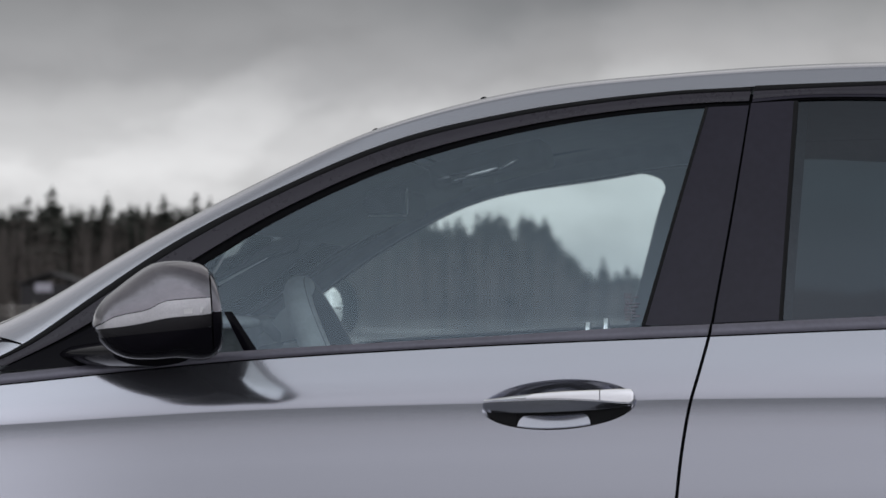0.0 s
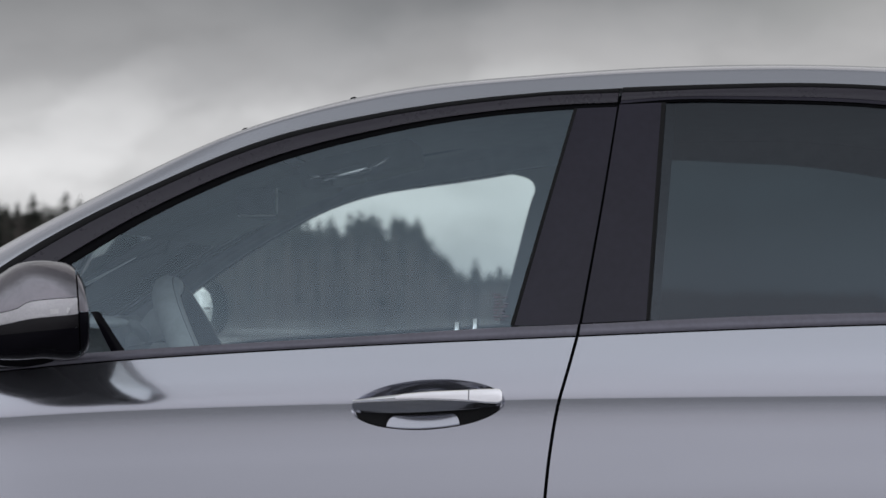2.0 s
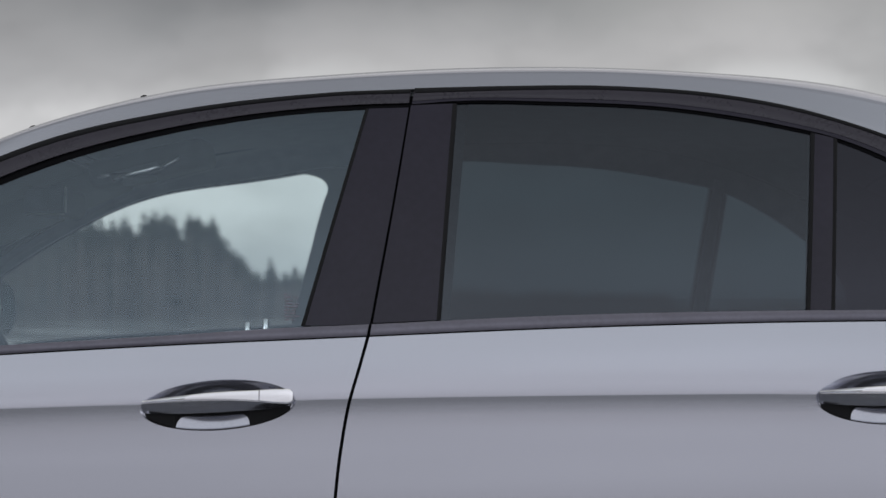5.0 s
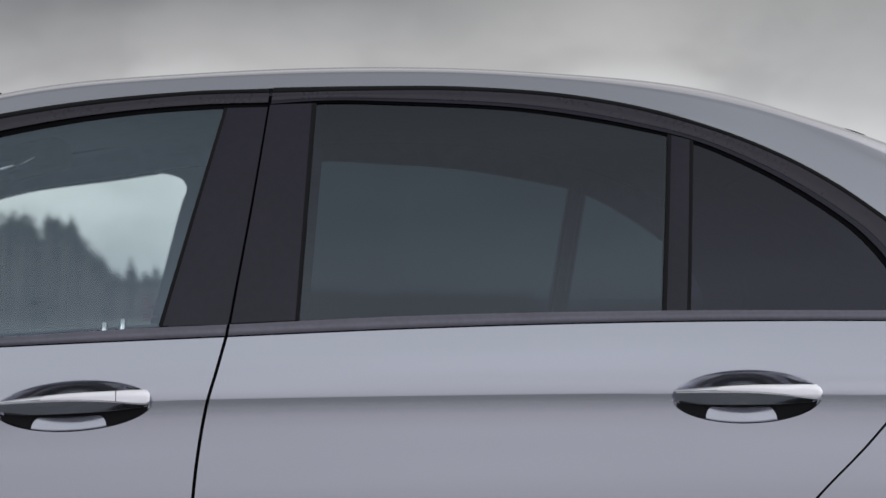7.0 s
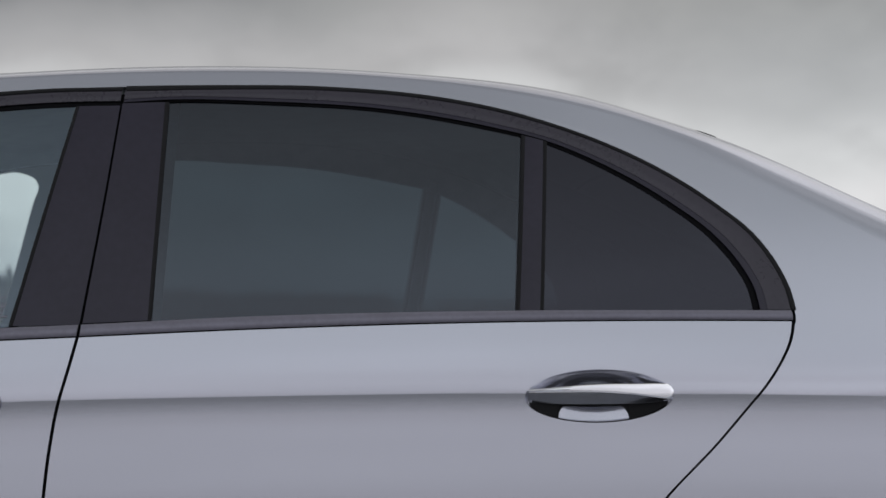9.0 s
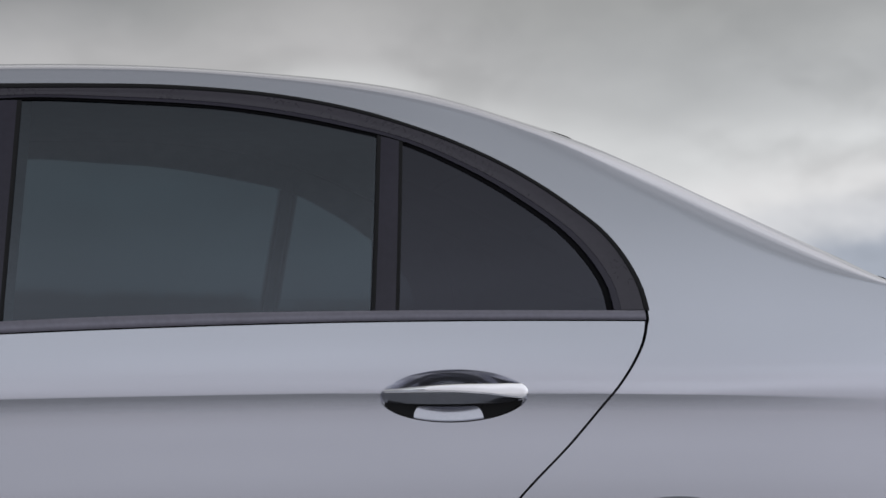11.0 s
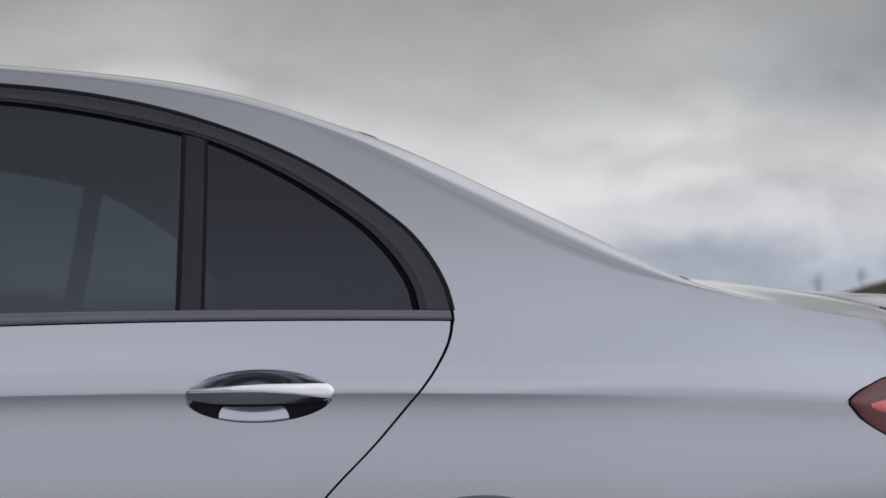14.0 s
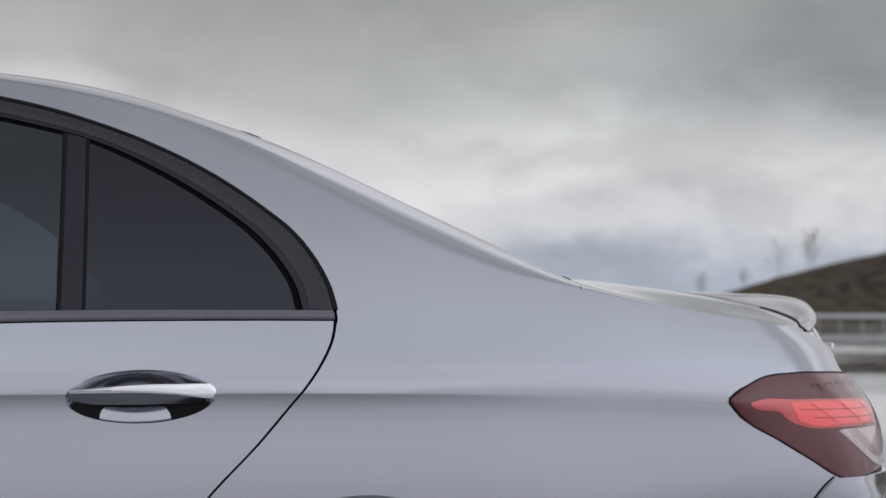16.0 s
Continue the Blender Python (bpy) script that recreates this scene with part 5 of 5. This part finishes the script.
def crown_faces(bm, rnd, base, height, width, start=.10):
    """Drooping tiers of branches, ragged and with gaps, up to a thin top."""
    tiers = int(height * 2.1)
    for k in range(tiers):
        f = k / (tiers - 1)
        z = height * (start + (1 - start) * f) * (.985 + .03 * rnd.random())
        r = width * (1 - f) ** .78 * (.72 + .5 * rnd.random()) + .10
        n = rnd.randint(8, 11)
        a0 = rnd.random() * 6.28
        for i in range(n):
            if rnd.random() < .10:
                continue
            a = a0 + 6.28319 * (i + .5 * rnd.random()) / n
            l = r * (.55 + .55 * rnd.random())
            drop = l * (.18 + .30 * rnd.random()) - .12 * height / tiers
            w_ = l * (.22 + .16 * rnd.random()) + .08
            c, s_ = math.cos(a), math.sin(a)
            tip = base + Vector((c * l, s_ * l, z - drop))
            root = base + Vector((0, 0, z + .15))
            mid_ = base + Vector((c * l * .55, s_ * l * .55, z - drop * .3 + .05))
            left_, right_ = mid_ + Vector((-s_ * w_, c * w_, -.22 * w_)), mid_ + Vector((s_ * w_, -c * w_, -.22 * w_))
            low_ = base + Vector((c * l * .45, s_ * l * .45, z - drop - .35 * w_ - .1))
            v = [bm.verts.new(p) for p in (root, left_, tip, right_, low_)]
            bm.faces.new((v[0], v[1], v[2]))
            bm.faces.new((v[0], v[2], v[3]))
            bm.faces.new((v[1], v[4], v[2]))
            bm.faces.new((v[3], v[2], v[4]))
    top = [bm.verts.new(base + Vector(p)) for p in ((.07, 0, height * .93), (-.04, .06, height * .93), (-.04, -.06, height * .93), (0, 0, height * 1.02))]
    for i in range(3):
        bm.faces.new((top[i], top[(i + 1) % 3], top[3]))


def trunk_mesh(base, height, radius, n=7):
    return loft([[base + Vector((radius * (1 - .9 * f) * math.cos(6.28319 * i / n) + .04 * math.sin(5 * f), radius * (1 - .9 * f) * math.sin(6.28319 * i / n), height * f)) for i in range(n)] for f in (0, .25, .5, .75, .97)])


rnd = random.Random(11)
SPRUCE = []
for k in range(6):
    tree = tagged(new("spruce"), "tall dark green spruce at the edge of the woods", "tree", group="spruces along the wood edge")
    bm = bmesh.new()
    crown_faces(bm, rnd, Vector((0, 0, 0)), 12.0, 3.2 + .8 * rnd.random(), .12 + .12 * rnd.random())
    part("crown", bm, NEEDLES, tree, smooth=False)
    part("trunk", trunk_mesh(Vector((0, 0, 0)), 11.6, .17), BARK, tree)
    SPRUCE.append(tree)

SKYLINE = curve((-30, 2.9), (-20, 2.95), (-14, 2.9), (-10.4, 2.25), (-9, 2.35), (-7, 2.45), (-6.4, 2.3), (-5.8, 1.55), (-5.2, 1.0), (-4.0, .95), (-2, .7), (4, .5), (14, .35))
NAMED = [(-21.2, 2.75), (-20.7, 2.6), (-20.05, 2.97), (-19.43, 3.26), (-18.75, 2.7), (-18.0, 3.02), (-17.4, 2.75), (-16.52, 3.05), (-16.0, 2.6), (-15.67, 3.12), (-15.3, 2.95), (-10.0, 2.2), (-9.3, 2.35), (-8.75, 2.4), (-8.18, 2.58), (-7.75, 2.45), (-6.98, 2.58), (-6.6, 2.3), (-6.37, 2.45), (-6.05, 1.75), (-4.84, 1.38), (-4.5, 1.0), (-4.20, 1.18), (-3.6, 1.32), (-3.0, .95)]
for k, (b_, e_) in enumerate(NAMED):
    dist = 205 + 12 * rnd.random()
    h_ = EYE + dist * math.tan(radians(e_))
    at = at_bearing(b_, dist)
    src = SPRUCE[k % 6]
    sc = h_ / 12.2
    m_ = Matrix.LocRotScale(at, Euler((0, 0, rnd.random() * 6.28)), None)
    if k < 6:
        src.matrix_basis = m_ @ Matrix.Diagonal((sc * 1.15, sc * 1.15, sc, 1))
    else:
        t_ = copy_thing(src, m_)
        t_.scale = (sc * (1.0 + .35 * rnd.random()),) * 2 + (sc,)

bm = bmesh.new()
for k in range(640):
    b_ = -31 + 37 * rnd.random() ** 1.0
    dist = 214 + 45 * rnd.random()
    e_ = SKYLINE(b_) * (.66 + .27 * rnd.random() + .12 * ramp((b_ + 12) / 1.5))
    h_ = EYE + dist * math.tan(radians(e_))
    if h_ > 2.5:
        crown_faces(bm, rnd, at_bearing(b_, dist), h_, 2.0 + .2 * h_, .04)
tagged(part("far_woods", bm, NEEDLES, None, smooth=False), "dense dark spruce woods on the far edge", "woods", kind="stuff")

bm = bmesh.new()
for k in range(2600):
    b_ = -31 + 48 * rnd.random()
    dist = 199 + 10 * rnd.random()
    e_ = SKYLINE(b_) * (.35 + .50 * rnd.random())
    h_ = max(1.5, EYE + dist * math.tan(radians(e_)))
    base = at_bearing(b_, dist)
    w_ = .05 + .07 * rnd.random()
    lean_ = Vector((rnd.uniform(-.5, .5), 0, h_))
    v = [bm.verts.new(base + p) for p in (Vector((-w_, 0, 0)), Vector((w_, 0, 0)), lean_ + Vector((w_ * .2, 0, 0)), lean_ + Vector((-w_ * .2, 0, 0)))]
    bm.faces.new(v)
    for j in range(5):
        f = .35 + .6 * rnd.random()
        p = base + lean_ * f
        q = p + Vector((rnd.uniform(-1, 1) * h_ * .10, rnd.uniform(-.3, .3), h_ * .08 * rnd.random() + .2))
        bm.faces.new([bm.verts.new(c_) for c_ in (p + Vector((0, 0, -.05)), p + Vector((0, 0, .05)), q)])
tagged(part("thicket", bm, TWIGS, None, smooth=False), "bare grey-brown thicket under the woods", "thicket", kind="stuff")


# grassy bank to the east, with bare saplings
def bank_height(b_, d_):
    ridge = curve((20, -.9), (24.5, -.10), (25.6, .12), (26.4, .36), (28.3, .92), (30.8, 1.48), (34, 2.0), (40, 2.5), (60, 2.0), (80, 0.0))(b_)
    top = 185 * math.tan(radians(ridge)) + EYE
    return max(-1.0, top) * ramp((d_ - 158) / 27) * (1 - ramp((d_ - 190) / 90)) + .12 * noise.noise(Vector((b_ * 2.2, d_ * .12, 0)))


def grass():
    m, n = material("winter_grass")
    where = n.add("ShaderNodeTexCoord").outputs["Object"]
    a, b = n.noise(where, 0.9, 5.0, 0.6), n.noise(where, 0.16, 4.0)
    col = n.mix(n.ramp(b, [(0.4, 0.0), (0.6, 1.0)]), n.ramp(a, [(0.35, (0.036, 0.028, 0.023)), (0.65, (0.105, 0.083, 0.065))]), n.ramp(a, [(0.35, (0.040, 0.034, 0.024)), (0.65, (0.11, 0.090, 0.060))]))
    bump = n.add("ShaderNodeBump", {"Strength": 0.8, "Distance": 0.3, "Height": a}).outputs[0]
    finish(n, n.add("ShaderNodeBsdfPrincipled", {"Base Color": col, "Roughness": 0.95, "Normal": bump, "Specular IOR Level": 0.1}).outputs[0])
    return m


tagged(part("grass_bank", grid([[at_bearing(b_, d_, bank_height(b_, d_) - .05) for b_ in [22 + .35 * i for i in range(150)]] for d_ in [156 + 3.2 * j for j in range(40)]]), grass(), None), "brown and olive winter grass bank", "bank", kind="structure")


def sapling(base, height, seed):
    r_ = random.Random(seed)
    tree = tagged(new("sapling"), "slender leafless sapling on the grass bank", "tree", group="saplings on the bank")
    tree.location = base
    bm = bmesh.new()

    def limb(p, way_, length, thick, depth):
        q = p + way_ * length
        side_ = way_.cross(Vector((0, 1, .1))).normalized()
        other = way_.cross(side_).normalized()
        lows = [bm.verts.new(p + (side_ * math.cos(a) + other * math.sin(a)) * thick) for a in (0, 2.1, 4.2)]
        tops = [bm.verts.new(q + (side_ * math.cos(a) + other * math.sin(a)) * thick * .5) for a in (0, 2.1, 4.2)]
        for i in range(3):
            bm.faces.new((lows[i], lows[(i + 1) % 3], tops[(i + 1) % 3], tops[i]))
        if depth:
            for _ in range(r_.randint(4, 6)):
                f = .22 + .78 * r_.random()
                w2 = (way_ + Vector((r_.uniform(-.65, .65), r_.uniform(-.6, .6), r_.uniform(.0, .6)))).normalized()
                limb(p + way_ * length * f, w2, length * (.45 + .25 * r_.random()), thick * .55, depth - 1)
    for _ in range(30):
        f = .08 + .88 * r_.random()
        w2 = Vector((r_.uniform(-.8, .8), r_.uniform(-.6, .6), r_.uniform(.35, .9))).normalized()
        limb(Vector((0, 0, height * .9 * f)), w2, height * (.46 - .22 * f) * (.6 + .7 * r_.random()), .005, 2)
    part("crown", bm, PALE_TWIGS, tree, smooth=False)
    part("trunk", trunk_mesh(Vector((0, 0, -.2)), height * .97, .024, 6), BARK, tree)


for b_, top, seed in ((28.9, 1.98, 1), (28.75, 1.9, 5), (28.0, 1.75, 2), (25.95, .86, 3), (27.1, 1.0, 4), (30.9, 1.75, 6)):
    g_ = bank_height(b_, 186)
    sapling(at_bearing(b_, 186, g_), 186 * math.tan(radians(top)) + EYE - g_, seed)

# guard rail along the foot of the bank
STEEL = plain("galvanised_steel", (0.50, 0.51, 0.52), 0.5, 0.6, 5, 0.15)
rail = tagged(new("guard_rail"), "long galvanised guard rail along the bank foot", "guard rail")
part("rail_beam", grid([[at_bearing(24 + .25 * i, 118, z) + Vector((0, -o, 0)) for i in range(90)] for z, o in ((.44, 0), (.50, .06), (.57, .02), (.64, .06), (.70, 0))]), STEEL, rail)
for i in range(40):
    p = at_bearing(24 + .56 * i, 118.1)
    part("rail_post", box(p.x, p.y, .31, .05, .05, .62, .01, 1), STEEL, rail, smooth=False)

# field fence and dark shed before the woods
WEATHERED = plain("weathered_timber", (0.30, 0.28, 0.26), 0.85, 0.0, 3, 0.25)
SHED_DARK = plain("dark_stained_boards", (0.030, 0.028, 0.030), 0.8, 0.0, 2, 0.3)
PALE_SIGN = plain("pale_panel", (0.42, 0.40, 0.45), 0.7, 0.0, 2, 0.2)
fence = tagged(new("field_fence"), "pale weathered timber rail fence by the woods", "fence")
for k in range(9):
    p = at_bearing(-24.5 + .58 * k, 168)
    part("fence_post", box(p.x, p.y, .65, .16, .16, 1.5, .02, 1), WEATHERED, fence, smooth=False)
for z in (.55, 1.05):
    a_, b_ = at_bearing(-24.6, 168), at_bearing(-19.75, 168)
    for k in range(8):
        p, q = a_.lerp(b_, k / 8), a_.lerp(b_, (k + 1) / 8)
        part("fence_rail", loft([[c_ + Vector((0, dy, z + dz)) for dy, dz in ((-.03, -.07), (.03, -.07), (.03, .07), (-.03, .07))] for c_ in (p, q)]), WEATHERED, fence, smooth=False)
shed = tagged(new("shed"), "small dark timber shed with a pale panel", "shed")
p = at_bearing(-19.3, 186)
part("wall", box(p.x, p.y, 1.5, 5.2, 3.4, 3.0, .03, 1), SHED_DARK, shed, smooth=False)
part("roof", loft([[Vector((p.x + x, p.y + dy, z)) for x, z in ((-2.9, 2.95), (0, 3.9), (2.9, 2.95), (2.9, 3.08), (0, 4.05), (-2.9, 3.08))] for dy in (-2.0, 2.0)]), SHED_DARK, shed, smooth=False)
part("panel", box(p.x - .55, p.y - 1.74, 2.75, 1.5, .06, .75, .01, 1), PALE_SIGN, shed, "pale panel", smooth=False)
